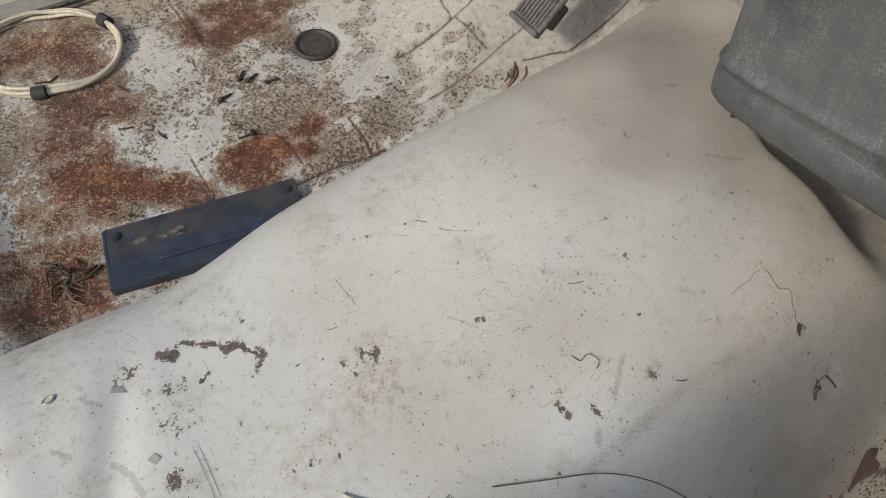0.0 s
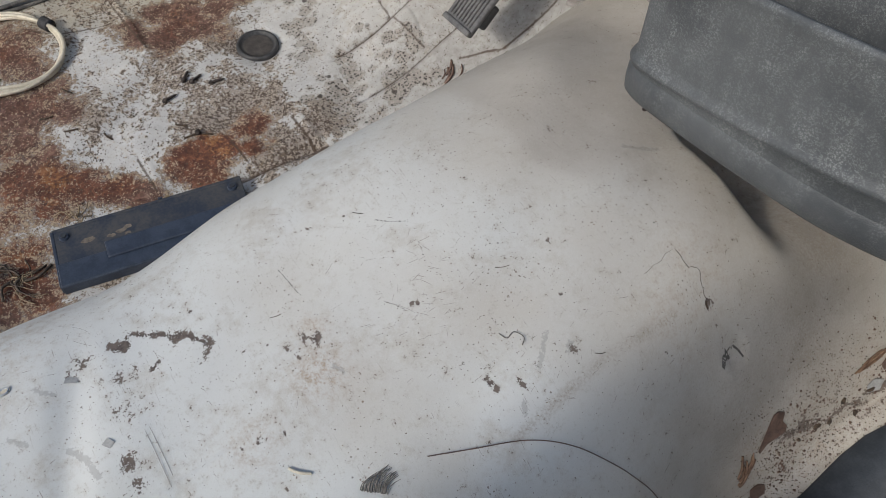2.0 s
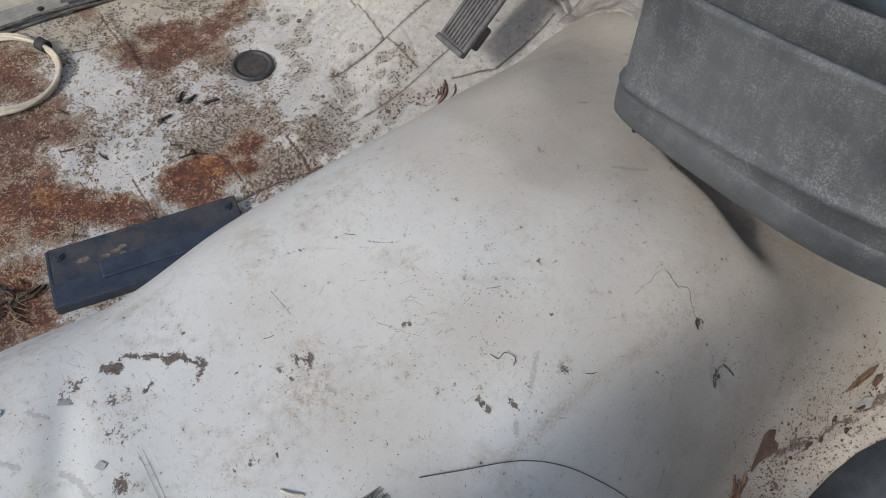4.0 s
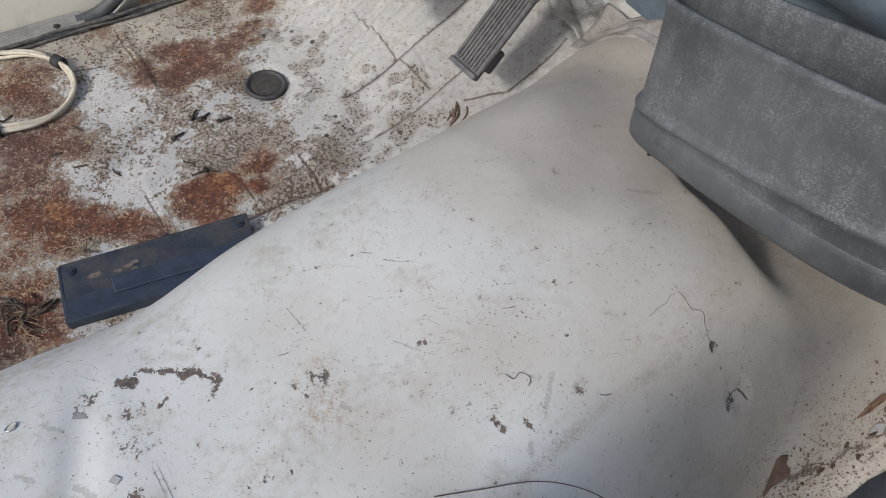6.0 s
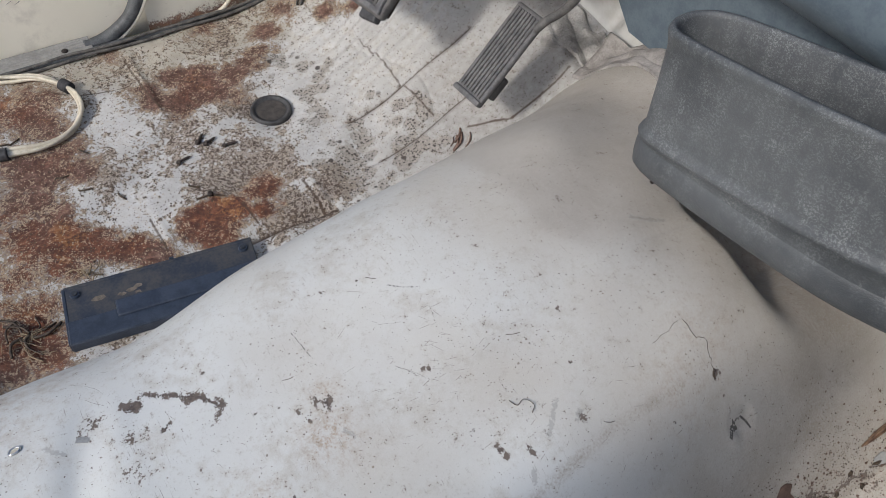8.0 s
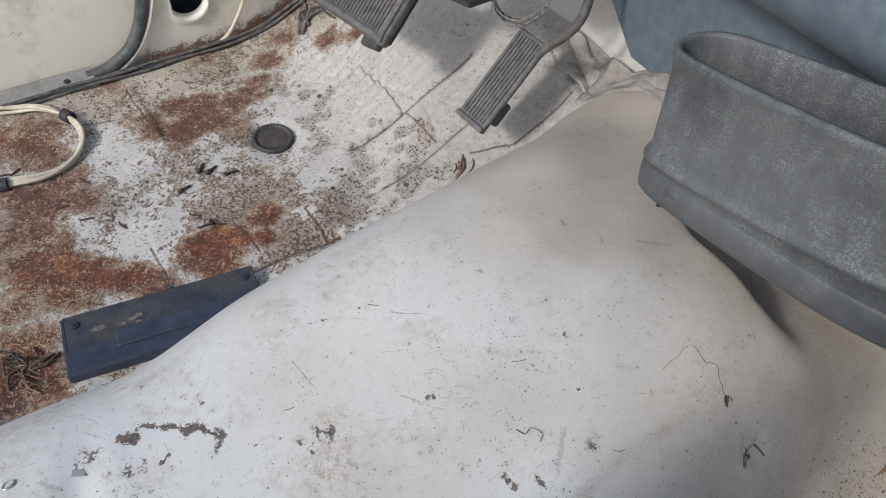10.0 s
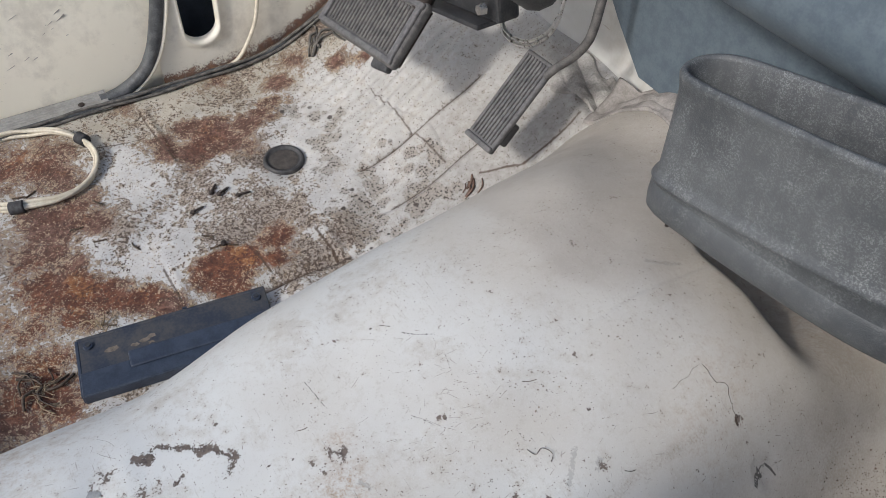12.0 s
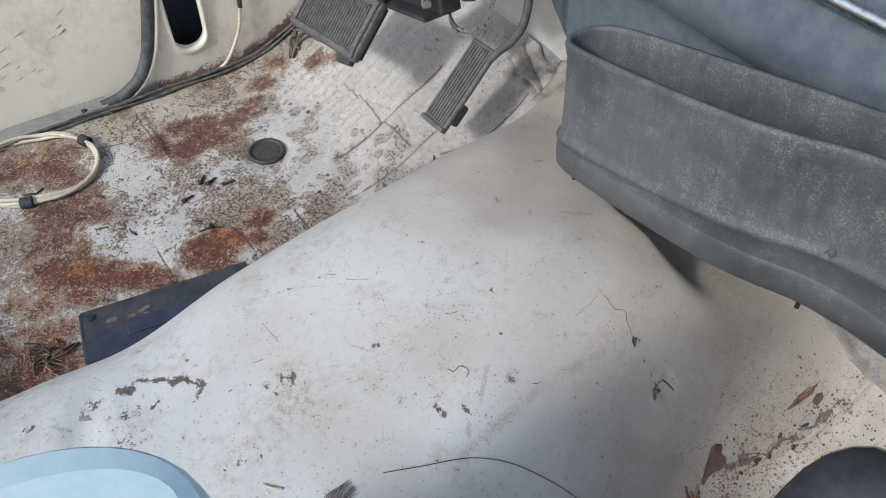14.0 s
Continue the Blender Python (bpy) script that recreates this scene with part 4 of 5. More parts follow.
CZ = floor_height(CX, CY) + 0.002 + 0.007 * fold + 0.005 * patchy(CX, CY, 0.02, 81)
scrap = lofted("felt_scrap", CX, CY, CZ, plain("dusty_pale_felt", (0.25, 0.24, 0.225), (0.4, 0.385, 0.365), 60, 0.9, 0.0, 0.003, 0.7), None, None, 0.005)
tagged(scrap, "crumpled dusty felt scrap beside the tunnel's front end", "insulation")


def shade_board(root):
    """Slant-edged dark board over the firewall, added for the shadow behind the heater box."""
    outline = [(-0.318, 0.205), (-0.366, 0.253), (-0.425, 0.32), (-0.43, 0.62), (0.75, 0.62), (0.75, 0.2)]
    bm = bmesh.new()
    f = bm.faces.new([bm.verts.new((x, 0.626 - 0.02 * (z - 0.2), z)) for x, z in outline])
    up = bmesh.ops.extrude_face_region(bm, geom=[f])
    bmesh.ops.translate(bm, verts=[g for g in up["geom"] if isinstance(g, bmesh.types.BMVert)], vec=(0, -0.006, 0))
    return part("shade_board", bm, DASH, root, "dark board added over the firewall for the shadow behind the heater box")


def dash():
    root = empty("dashboard", "faded blue-grey dashboard with a rounded lower lip", "dashboard")
    prof = [(0.60, 0.36), (0.535, 0.40), (0.515, 0.415), (0.505, 0.435), (0.508, 0.46), (0.52, 0.5), (0.53, 0.58), (0.56, 0.63), (0.64, 0.65), (0.76, 0.65)]
    xs = np.linspace(-0.255, 0.92, 60)
    verts, faces, n = [], [], len(prof)
    for x in xs:
        end = max(0.0, (-0.225 - x) / 0.03)
        for y, z in prof:
            verts.append((x, y + 0.03 * end, z + 0.02 * end * (z < 0.5)))
    for r in range(len(xs) - 1):
        for c in range(n - 1):
            faces.append((r * n + c, r * n + c + 1, (r + 1) * n + c + 1, (r + 1) * n + c))
    faces.append(tuple(range(n)))
    mesh_object("panel", verts, faces, DASH, root)
    tube("trim_strip", [(-0.2, 0.508, 0.497), (0.2, 0.506, 0.503), (0.9, 0.506, 0.505)], 0.006, STEEL, root, "pale bright strip along the dash", sides=8)
    # unseen panel and pad, added to block sky light over the footwells
    part("driver_shade_panel", box_bm((0.6, 0.1, 0.27), pose(-0.56, 0.56, 0.525), 0.02, 3), DASH, root)
    part("top_shade_pad", box_bm((1.76, 0.24, 0.05), pose(0.03, 0.63, 0.672), 0.02, 3), DASH, root)
    return root


shade_board(dash())

rear = part("wall_south", box_bm((1.9, 0.03, 0.5), pose(0, -1.02, 0.195)), HEADLINER)
tagged(rear, "off-white bulkhead behind the seats", "wall", kind="structure")
rear_floor = part("floor_rear", box_bm((1.79, 0.42, 0.012), pose(0.027, -0.808, 0.028)), KICK)
tagged(rear_floor, "white-painted floor behind the seat riser", "floor", kind="structure")
east = part("wall_east", box_bm((0.03, 0.42, 0.62), pose(0.93, 0.44, 0.31)), KICK)
tagged(east, "cream passenger kick panel", "wall", kind="structure")
east_sill = part("sill_east", box_bm((0.05, 1.2, 0.06), pose(0.93, -0.38, 0.02), 0.01), KICK)
tagged(east_sill, "cream sill under the open passenger door", "sill", kind="structure")
ground_plane = part("ground", box_bm((60, 60, 0.05), pose(0, 0, -0.112)), plain("dry_earth", (0.16, 0.14, 0.11), (0.26, 0.23, 0.19), 3, 0.9))
tagged(ground_plane, "bare dry ground outside the car", "ground", kind="structure")


# ---- heater box hanging over the tunnel ----
def heater_box():
    root = empty("heater_box", "open dark grey plastic heater box with whitish dust bloom", "heater box")
    plan = [(0.36, 0.488), (0.25, 0.478), (0.12, 0.468), (0.03, 0.46), (-0.04, 0.453), (-0.076, 0.447), (-0.092, 0.434), (-0.0945, 0.416), (-0.088, 0.403), (-0.072, 0.397), (-0.03, 0.396), (0.02, 0.397), (0.07, 0.4), (0.105, 0.404), (0.135, 0.411), (0.165, 0.42), (0.2, 0.424), (0.25, 0.422), (0.31, 0.43), (0.36, 0.45), (0.375, 0.47), (0.36, 0.488)]
    line = []
    for i in range(len(plan) - 1):
        p = [Vector(plan[max(0, min(len(plan) - 1, i + k))]) for k in (-1, 0, 1, 2)]
        for sstep in range(7):
            t = sstep / 7
            line.append(0.5 * ((2 * p[1]) + (p[2] - p[0]) * t + (2 * p[0] - 5 * p[1] + 4 * p[2] - p[3]) * t * t + (3 * p[1] - p[0] - 3 * p[2] + p[3]) * t ** 3))
    line.append(Vector(plan[-1]))
    # outward offset and height of the moulded wall, from the bottom up and over the rim
    wall = [(-0.024, 0.288), (-0.014, 0.289), (-0.005, 0.292), (0.0, 0.299), (0.0012, 0.309), (0.0012, 0.320), (-0.0008, 0.323), (-0.0008, 0.325), (0.0015, 0.327), (0.0025, 0.330), (0.0015, 0.333), (-0.001, 0.335), (-0.0015, 0.340), (-0.001, 0.38), (0.0, 0.41), (0.002, 0.4195), (0.003, 0.424), (0.0015, 0.4275), (-0.0015, 0.4275), (-0.003, 0.424), (-0.004, 0.4), (-0.007, 0.34), (-0.014, 0.325), (-0.026, 0.322)]
    n = len(wall)
    verts = []
    for i, p in enumerate(line):
        a, b = line[max(0, i - 1)], line[min(len(line) - 1, i + 1)]
        d = (b - a).normalized()
        out = Vector((d.y, -d.x))
        for o, z in wall:
            q = p + out * o
            verts.append((q.x, q.y, z + (0.185 if z > 0.36 else 0.22 if z > 0.3235 else 0.15) * (q.x + 0.085)))
    def strip(low, high):
        return [(r * n + c, (r + 1) * n + c, (r + 1) * n + c + 1, r * n + c + 1) for r in range(len(line) - 1) for c in range(low, high)]
    mesh_object("shell", verts, strip(6, n - 1), PLASTIC, root).data.validate()
    mesh_object("lower_tray", verts, strip(0, 6), TRAY, root, "darker smooth lower tray of the box")
    base = [(-0.07, 0.415, 0.292), (0.3, 0.435, 0.349), (0.3, 0.47, 0.349), (-0.07, 0.438, 0.292)]
    bm = bmesh.new()
    f = bm.faces.new([bm.verts.new(v) for v in base])
    up = bmesh.ops.extrude_face_region(bm, geom=[f])
    bmesh.ops.translate(bm, verts=[g for g in up["geom"] if isinstance(g, bmesh.types.BMVert)], vec=(0, 0, 0.016))
    part("base", bm, PLASTIC, root)
    for x, y, z in ((-0.062, 0.404, 0.296), (0.168, 0.427, 0.328)):
        bm = bmesh.new()
        bmesh.ops.create_cone(bm, cap_ends=True, segments=10, radius1=0.002, radius2=0.0016, depth=0.008, matrix=Matrix.Translation((x, y, z)))
        part("clip", bm, DARK_STEEL, root)
    return root


heater_box()


def blower():
    root = empty("blower_housing", "dark grey domed blower housing behind the heater box", "blower housing")
    part("case", box_bm((0.30, 0.15, 0.16), pose(0.34, 0.525, 0.472, 0, -11, 0), 0.05, 5), PLASTIC, root, smooth=True)
    bm = bmesh.new()
    bmesh.ops.create_cone(bm, cap_ends=True, segments=6, radius1=0.003, radius2=0.0024, depth=0.006, matrix=pose(0.178, 0.416, 0.396, 90))
    part("bolt", bm, STEEL, root, "small bright bolt head")


blower()


# ---- pedals and the gear above them ----
def pad_frame(origin, across, along_dir):
    r = Vector(across).normalized()
    u = Vector(along_dir)
    u = (u - r * u.dot(r)).normalized()
    n = r.cross(u)
    m = Matrix((r, u, n)).transposed().to_4x4()
    m.translation = origin
    return m


def gas_pedal():
    root = empty("accelerator_pedal", "ribbed grey rubber accelerator pedal on a bent arm", "pedal")
    m = pad_frame((-0.3655, 0.4295, 0.1485), (1.0, 0.05, 0.04), (0.05, 0.71, 0.70))
    wide, tall = 0.047, 0.122
    part("pad", box_bm((wide, tall, 0.008), m @ pose(0, tall / 2, -0.004), 0.003, 3), PEDAL, root, smooth=False)
    for i in range(8):
        x = -wide / 2 + 0.006 + i * (wide - 0.012) / 7
        part("rib", box_bm((0.0028, tall - 0.014, 0.003), m @ pose(x, tall / 2 + 0.002, 0.001), 0.0008, 1), PEDAL, root)
    part("toe_lip", box_bm((wide, 0.007, 0.006), m @ pose(0, 0.0035, 0.0005), 0.002, 2), PEDAL, root)
    part("hinge_block", box_bm((0.018, 0.03, 0.014), m @ pose(0.014, 0.03, -0.013), 0.003), RUBBER, root)
    tube("arm", [(-0.353, 0.508, 0.222), (-0.347, 0.518, 0.235), (-0.337, 0.528, 0.249), (-0.327, 0.535, 0.269), (-0.325, 0.541, 0.288), (-0.33, 0.552, 0.33), (-0.33, 0.57, 0.42)], 0.0052, PAD, root, "bent dark steel arm")
    return root


gas_pedal()


def brake_pedal():
    root = empty("brake_pedal", "wide ribbed black rubber brake pedal, dusty", "pedal")
    m = pad_frame((-0.570, 0.374, 0.185), (0.163, 0.018, 0.017), (0.01, 0.70, 0.714))
    wide, tall = 0.165, 0.088
    part("pad", box_bm((wide, tall, 0.014), m @ pose(0, tall / 2, -0.007), 0.005, 3), PAD, root)
    part("rim_near", box_bm((wide - 0.004, 0.008, 0.006), m @ pose(0, 0.007, 0.001), 0.002, 2), PEDAL, root)
    part("rim_far", box_bm((wide - 0.004, 0.008, 0.006), m @ pose(0, tall - 0.007, 0.001), 0.002, 2), PEDAL, root)
    for sgn in (-1, 1):
        part("rim_side", box_bm((0.009, tall - 0.016, 0.006), m @ pose(sgn * (wide / 2 - 0.008), tall / 2, 0.001), 0.002, 2), PEDAL, root)
    for i in range(22):
        x = -wide / 2 + 0.018 + i * (wide - 0.036) / 21
        part("rib", box_bm((0.0034, tall - 0.026, 0.0032), m @ pose(x, tall / 2, 0.0005), 0.0009, 1), PAD, root)
    part("backing_plate", box_bm((wide - 0.012, tall - 0.012, 0.006), m @ pose(0, tall / 2, -0.017)), DARK_STEEL, root)
    part("worn_corner", box_bm((0.03, 0.016, 0.012), m @ pose(wide / 2 - 0.024, -0.001, -0.009, 0, 0, 8), 0.003), RUBBER, root)
    tube("arm", [(-0.52, 0.43, 0.222), (-0.515, 0.455, 0.27), (-0.51, 0.46, 0.34), (-0.505, 0.47, 0.44)], 0.011, DARK_STEEL, root, "flat dark steel arm")
    return root


brake_pedal()

bracket = empty("column_bracket", "dark steel bracket under the steering column", "bracket")
part("plate", box_bm((0.13, 0.05, 0.006), pose(-0.478, 0.475, 0.252, 0, -13, 3), 0.0015), BRACKET, bracket)
part("web", box_bm((0.12, 0.03, 0.085), pose(-0.464, 0.48, 0.304, 0, -13, 3), 0.004), BRACKET, bracket)
bm = bmesh.new()
bmesh.ops.create_cone(bm, cap_ends=True, segments=6, radius1=0.007, radius2=0.006, depth=0.008, matrix=pose(-0.413, 0.456, 0.29, 90))
part("bolt", bm, STEEL, bracket, "dull steel bolt head")
column = empty("steering_column", "black steering column shaft above the pedals", "steering column")
tube("shaft", [(-0.366, 0.485, 0.345), (-0.365, 0.45, 0.37), (-0.36, 0.42, 0.4), (-0.36, 0.33, 0.475)], 0.024, GRIMY, column, sides=14)
tube("boot", [(-0.367, 0.495, 0.338), (-0.364, 0.465, 0.362), (-0.362, 0.44, 0.382)], 0.034, RUBBER, column, sides=14)
lines = empty("brake_pipes", "pair of thin bright metal pipes bent under the column", "pipe")
for k in range(2):
    d = 0.006 * k
    tube("pipe", [(-0.445, 0.510, 0.262 + d), (-0.435, 0.505, 0.238 + d), (-0.405, 0.502, 0.238 + d), (-0.368, 0.500, 0.258 + d), (-0.339, 0.500, 0.298 + d), (-0.335, 0.51, 0.37)], 0.0022, STEEL, lines, sides=6)


# ---- things on the driver's floor ----
def drain_plug():
    root = empty("drain_plug", "round black rubber drain plug seated in the floor", "drain plug")
    m = lie(-0.614, 0.28)
    prof = [(0.0, 0.001), (0.0205, 0.0012), (0.0228, 0.002), (0.0239, 0.0042), (0.0255, 0.005), (0.0276, 0.0042), (0.0286, 0.0022), (0.0288, -0.003)]
    verts, faces, n = [], [], 40
    for r, z in prof:
        for i in range(n):
            a = 2 * math.pi * i / n
            verts.append(m @ Vector((r * math.cos(a), r * math.sin(a), z + 0.002)))
    for r in range(len(prof) - 1):
        for i in range(n):
            faces.append((r * n + i, r * n + (i + 1) % n, (r + 1) * n + (i + 1) % n, (r + 1) * n + i))
    mesh_object("disc", verts, faces, RUBBER, root)
    dust = bmesh.new()
    bmesh.ops.create_circle(dust, cap_ends=True, segments=24, radius=0.02, matrix=m @ Matrix.Translation((0, 0, 0.0036)))
    part("dust_film", dust, plain("settled_dust", (0.035, 0.032, 0.032), (0.085, 0.076, 0.07), 110, 0.35), root, "settled grey dust on the plug")
    return root


drain_plug()


def cable_coil():
    root = empty("cable_coil", "loose coil of yellowed white cable bound with black tape", "cable")
    cx, cy, a, b, turn = -0.763, -0.034, 0.096, 0.08, radians(60)
    rng = random.Random(7)
    for k in range(4):
        da, db, dz, ph = rng.uniform(-0.004, 0.005), rng.uniform(-0.004, 0.005), 0.004 + 0.0035 * (k % 2) + 0.003 * (k // 2), rng.uniform(0, 6)
        pts = []
        for i in range(22):
            t = 2 * math.pi * i / 22
            px, py = (a + da + 0.002 * math.sin(2 * t + ph)) * math.cos(t), (b + db + 0.002 * math.cos(3 * t + ph)) * math.sin(t)
            x, y = cx + px * math.cos(turn) - py * math.sin(turn), cy + px * math.sin(turn) + py * math.cos(turn)
            x = max(x, -0.855)
            pts.append((x, y, ground(x, y) + dz + 0.0015 * math.sin(3 * t + ph)))
        tube("strand", pts, 0.0027, CABLE, root, closed=True, sides=8)
    for t in (0.87, -1.38, -2.4):
        seg = []
        for e in (-0.055, 0, 0.055):
            px, py = a * math.cos(t + e * 1.6), b * math.sin(t + e * 1.6)
            x, y = cx + px * math.cos(turn) - py * math.sin(turn), cy + px * math.sin(turn) + py * math.cos(turn)
            seg.append((max(x, -0.855), y, ground(x, y) + 0.0075))
        tube("tape", seg, 0.0088, TAPE, root, "black cloth tape wrap", sides=10)
    return root


cable_coil()


MUD = plain("dried_grey_mud", (0.10, 0.085, 0.07), (0.2, 0.17, 0.14), 160, 0.8)


def trim_tray():
    root = empty("plastic_trim", "dirty navy-blue plastic trim plate with a raised ledge", "trim plate")
    z0 = 0.0125
    long_dir = Vector((0.04, 0.207, 0.004))
    cross = Vector((0.081, -0.013, 0.0))
    m = pad_frame((-0.432, -0.049, z0), (cross.x, cross.y, 0.0), tuple(long_dir))
    L, W = 0.212, 0.077
    part("plate", box_bm((W, L, 0.004), m @ pose(W / 2, L / 2, -0.002), 0.0012), NAVY_GRIME, root, "grime-blackened navy plate")
    part("lower_strip", box_bm((0.03, L, 0.005), m @ pose(W - 0.014, L / 2, -0.0005), 0.001), BLUE, root)
    part("ledge", box_bm((0.022, L - 0.052, 0.007), m @ pose(0.049, L / 2 + 0.026, 0.002, 0, 8, 0), 0.002), BLUE, root, "raised blue ledge")
    part("skirt", box_bm((0.004, L, 0.0135), m @ pose(0.0, L / 2, -0.006), 0.001), NAVY_GRIME, root)
    part("skirt", box_bm((0.004, L, 0.0135), m @ pose(W, L / 2, -0.006), 0.001), BLUE, root)
    part("end_wall", box_bm((W, 0.004, 0.0135), m @ pose(W / 2, 0.0, -0.006), 0.001), BLUE, root)
    for y in (0.012, L - 0.012):
        bm = bmesh.new()
        bmesh.ops.create_cone(bm, cap_ends=True, segments=16, radius1=0.006, radius2=0.005, depth=0.003, matrix=m @ pose(0.012, y, 0.001))
        boss = part("screw_boss", bm, BLUE, root)
        bm = bmesh.new()
        bmesh.ops.create_cone(bm, cap_ends=True, segments=12, radius1=0.003, radius2=0.003, depth=0.002, matrix=m @ pose(0.012, y, 0.003))
        # dark disc on the boss, painted as the shade inside a hole
        part("hole", bm, CAVITY_SHADE, boss, "dark disc for the shade in the screw hole")
    for i, y in enumerate((0.085, 0.12, 0.128)):
        part("rim_nick", box_bm((0.002, 0.005, 0.003), m @ pose(-0.002, y, 0.001)), STRAW if i != 1 else BLUE, root)
    rng = random.Random(3)
    for i in range(5):
        bm = bmesh.new()
        bmesh.ops.create_circle(bm, cap_ends=True, segments=9, radius=rng.uniform(0.003, 0.007), matrix=m @ pose(rng.uniform(0.022, 0.034), rng.uniform(0.03, 0.11), 0.0004 + 0.00005 * i) @ Matrix.Diagonal((0.6, 1.3, 1, 1)))
        for v in bm.verts:
            v.co += Vector((rng.uniform(-1, 1), rng.uniform(-1, 1), 0)) * 0.0012
        part("mud_spot", bm, MUD, root, "dried mud spot")
    return root


trim_tray()


def screw_thing(x, y, turn, lift=0.003):
    root = empty("screw", "dark rusty self-tapping screw lying on the floor", "screw", group="loose screws on the floor")
    m = lie(x, y, turn, lift)
    prof = [(0.0, 0.0048), (0.001, 0.0048), (0.0022, 0.0036), (0.0026, 0.0018), (0.0036, 0.0015), (0.0038, 0.0)]
    def spin(pr):
        verts, faces = [], []
        for r, h in pr:
            for i in range(10):
                a = 2 * math.pi * i / 10
                verts.append(m @ Vector((-h, r * math.cos(a), r * math.sin(a))))
        for k in range(len(pr) - 1):
            for i in range(10):
                faces.append((k * 10 + i, k * 10 + (i + 1) % 10, (k + 1) * 10 + (i + 1) % 10, (k + 1) * 10 + i))
        return verts, faces
    mesh_object("head", *spin(prof), DARK_STEEL, root)
    shank = [(0.0014 if k % 2 else 0.002, -0.0012 * k) for k in range(11)] + [(0.0012, -0.0145), (0.0, -0.017)]
    mesh_object("thread", *spin(shank), DARK_STEEL, root)


for x, y, turn in ((-0.596, 0.168, 70), (-0.589, 0.177, 20), (-0.574, 0.198, 100), (-0.574, 0.135, 95)):
    screw_thing(x, y, turn)

# cable harness along the sill and up the kick panel
harness = empty("wiring_harness", "dirty black wiring harness along the sill", "wiring")
for k, (dx, dz, r) in enumerate(((0.0, -0.002, 0.0042), (0.0065, -0.0035, 0.0026), (0.003, 0.002, 0.0024))):
    pts = [(-0.85 + dx + 0.0015 * math.sin(y * 40 + k), y, float(toe(np.array([y]))[0]) + 0.008 + dz + 0.001 * math.sin(y * 55 + k * 2)) for y in np.linspace(-0.5, 0.6, 30)]
    tube("cable", pts, r, DUSTY if k else SEAL, harness, sides=8)
riser = empty("kick_cable", "cream cable rising over the kick panel with black tape", "cable")
tube("cable", [(-0.85, 0.3, 0.014), (-0.85, 0.31, 0.019), (-0.852, 0.325, 0.034), (-0.855, 0.345, 0.065), (-0.857, 0.356, 0.1), (-0.857, 0.36, 0.15), (-0.857, 0.358, 0.26)], 0.0032, CABLE, riser, sides=8)
tube("tape", [(-0.857, 0.358, 0.106), (-0.857, 0.359, 0.118), (-0.857, 0.36, 0.13)], 0.0042, TAPE, riser, "black tape wrap", sides=8)


# ---- litter ----
NEST = plain("dark_root_bark", (0.035, 0.026, 0.02), (0.10, 0.075, 0.055), 160, 0.75)
BARK = plain("split_brown_bark", (0.10, 0.055, 0.035), (0.25, 0.155, 0.10), 160, 0.75)
def flakes(name, spots, material, label, category, seed, size=(0.0008, 0.003), flat=0.35, kind="stuff"):
    """Many small broken grains lying on the metal."""
    rng = random.Random(seed)
    verts, faces = [], []
    for x, y, r, count in spots:
        for _ in range(count):
            px, py = rng.gauss(x, r), rng.gauss(y, r)
            if px < -0.85 or py > 0.62:
                continue
            m = lie(px, py, rng.uniform(0, 360), 0.0002)
            a, b = rng.uniform(*size), rng.uniform(*size)
            c = min(a, b) * flat
            start = len(verts)
            ring = [(math.cos(q + rng.uniform(-0.3, 0.3)) * a * 0.5, math.sin(q) * b * 0.5) for q in (0.2, 1.4, 2.7, 3.8, 5.1)]
            verts += [m @ Vector((u, v, 0)) for u, v in ring]
            verts += [m @ Vector((u * 0.7, v * 0.7, c)) for u, v in ring]
            for i in range(5):
                j = (i + 1) % 5
                faces.append((start + i, start + j, start + 5 + j, start + 5 + i))
            faces.append(tuple(start + 5 + i for i in range(5)))
    ob = mesh_object(name, verts, faces, material, smooth=False)
    return tagged(ob, label, category, kind=kind)


flakes("dirt_specks", [(0.0, 0.2, 0.10, 90), (-0.05, 0.42, 0.07, 50), (0.03, 0.1, 0.09, 40), (-0.1, 0.0, 0.06, 50), (-0.01, 0.2, 0.03, 60), (0.1, 0.4, 0.04, 40), (-0.2, 0.46, 0.05, 30)], DEBRIS, "fine dark dirt specks on the tunnel", "dirt", 11, (0.0004, 0.0013))
flakes("floor_grit", [(-0.6, 0.1, 0.12, 260), (-0.5, 0.22, 0.07, 200), (-0.55, 0.36, 0.08, 140), (-0.72, 0.2, 0.09, 160), (-0.5, -0.03, 0.07, 200), (-0.7, -0.02, 0.07, 160)], DEBRIS, "dark grit and rust grains on the driver's floor", "grit", 12, (0.0008, 0.003))
flakes("pale_grains", [(-0.55, -0.05, 0.07, 240), (-0.7, 0.0, 0.08, 240), (-0.48, 0.02, 0.05, 160), (-0.43, -0.09, 0.035, 520), (-0.48, -0.08, 0.04, 420)], GRAIN, "pale sandy grains over the rust", "grit", 13, (0.0007, 0.0022))
flakes("rust_crumbs", [(0.178, 0.46, 0.016, 90), (0.187, 0.415, 0.014, 110), (0.18, 0.52, 0.018, 60), (0.215, 0.55, 0.03, 90)], LEAF, "brown rust crumbs along the floor groove", "grit", 15, (0.0008, 0.003))
flakes("passenger_grit", [(0.172, 0.47, 0.022, 420), (0.187, 0.415, 0.016, 420), (0.175, 0.52, 0.024, 300), (0.21, 0.56, 0.03, 240), (0.195, 0.46, 0.02, 260), (0.165, 0.39, 0.02, 120)], DEBRIS, "dark crumbs beside the tunnel on the passenger floor", "grit", 14, (0.0003, 0.0016))


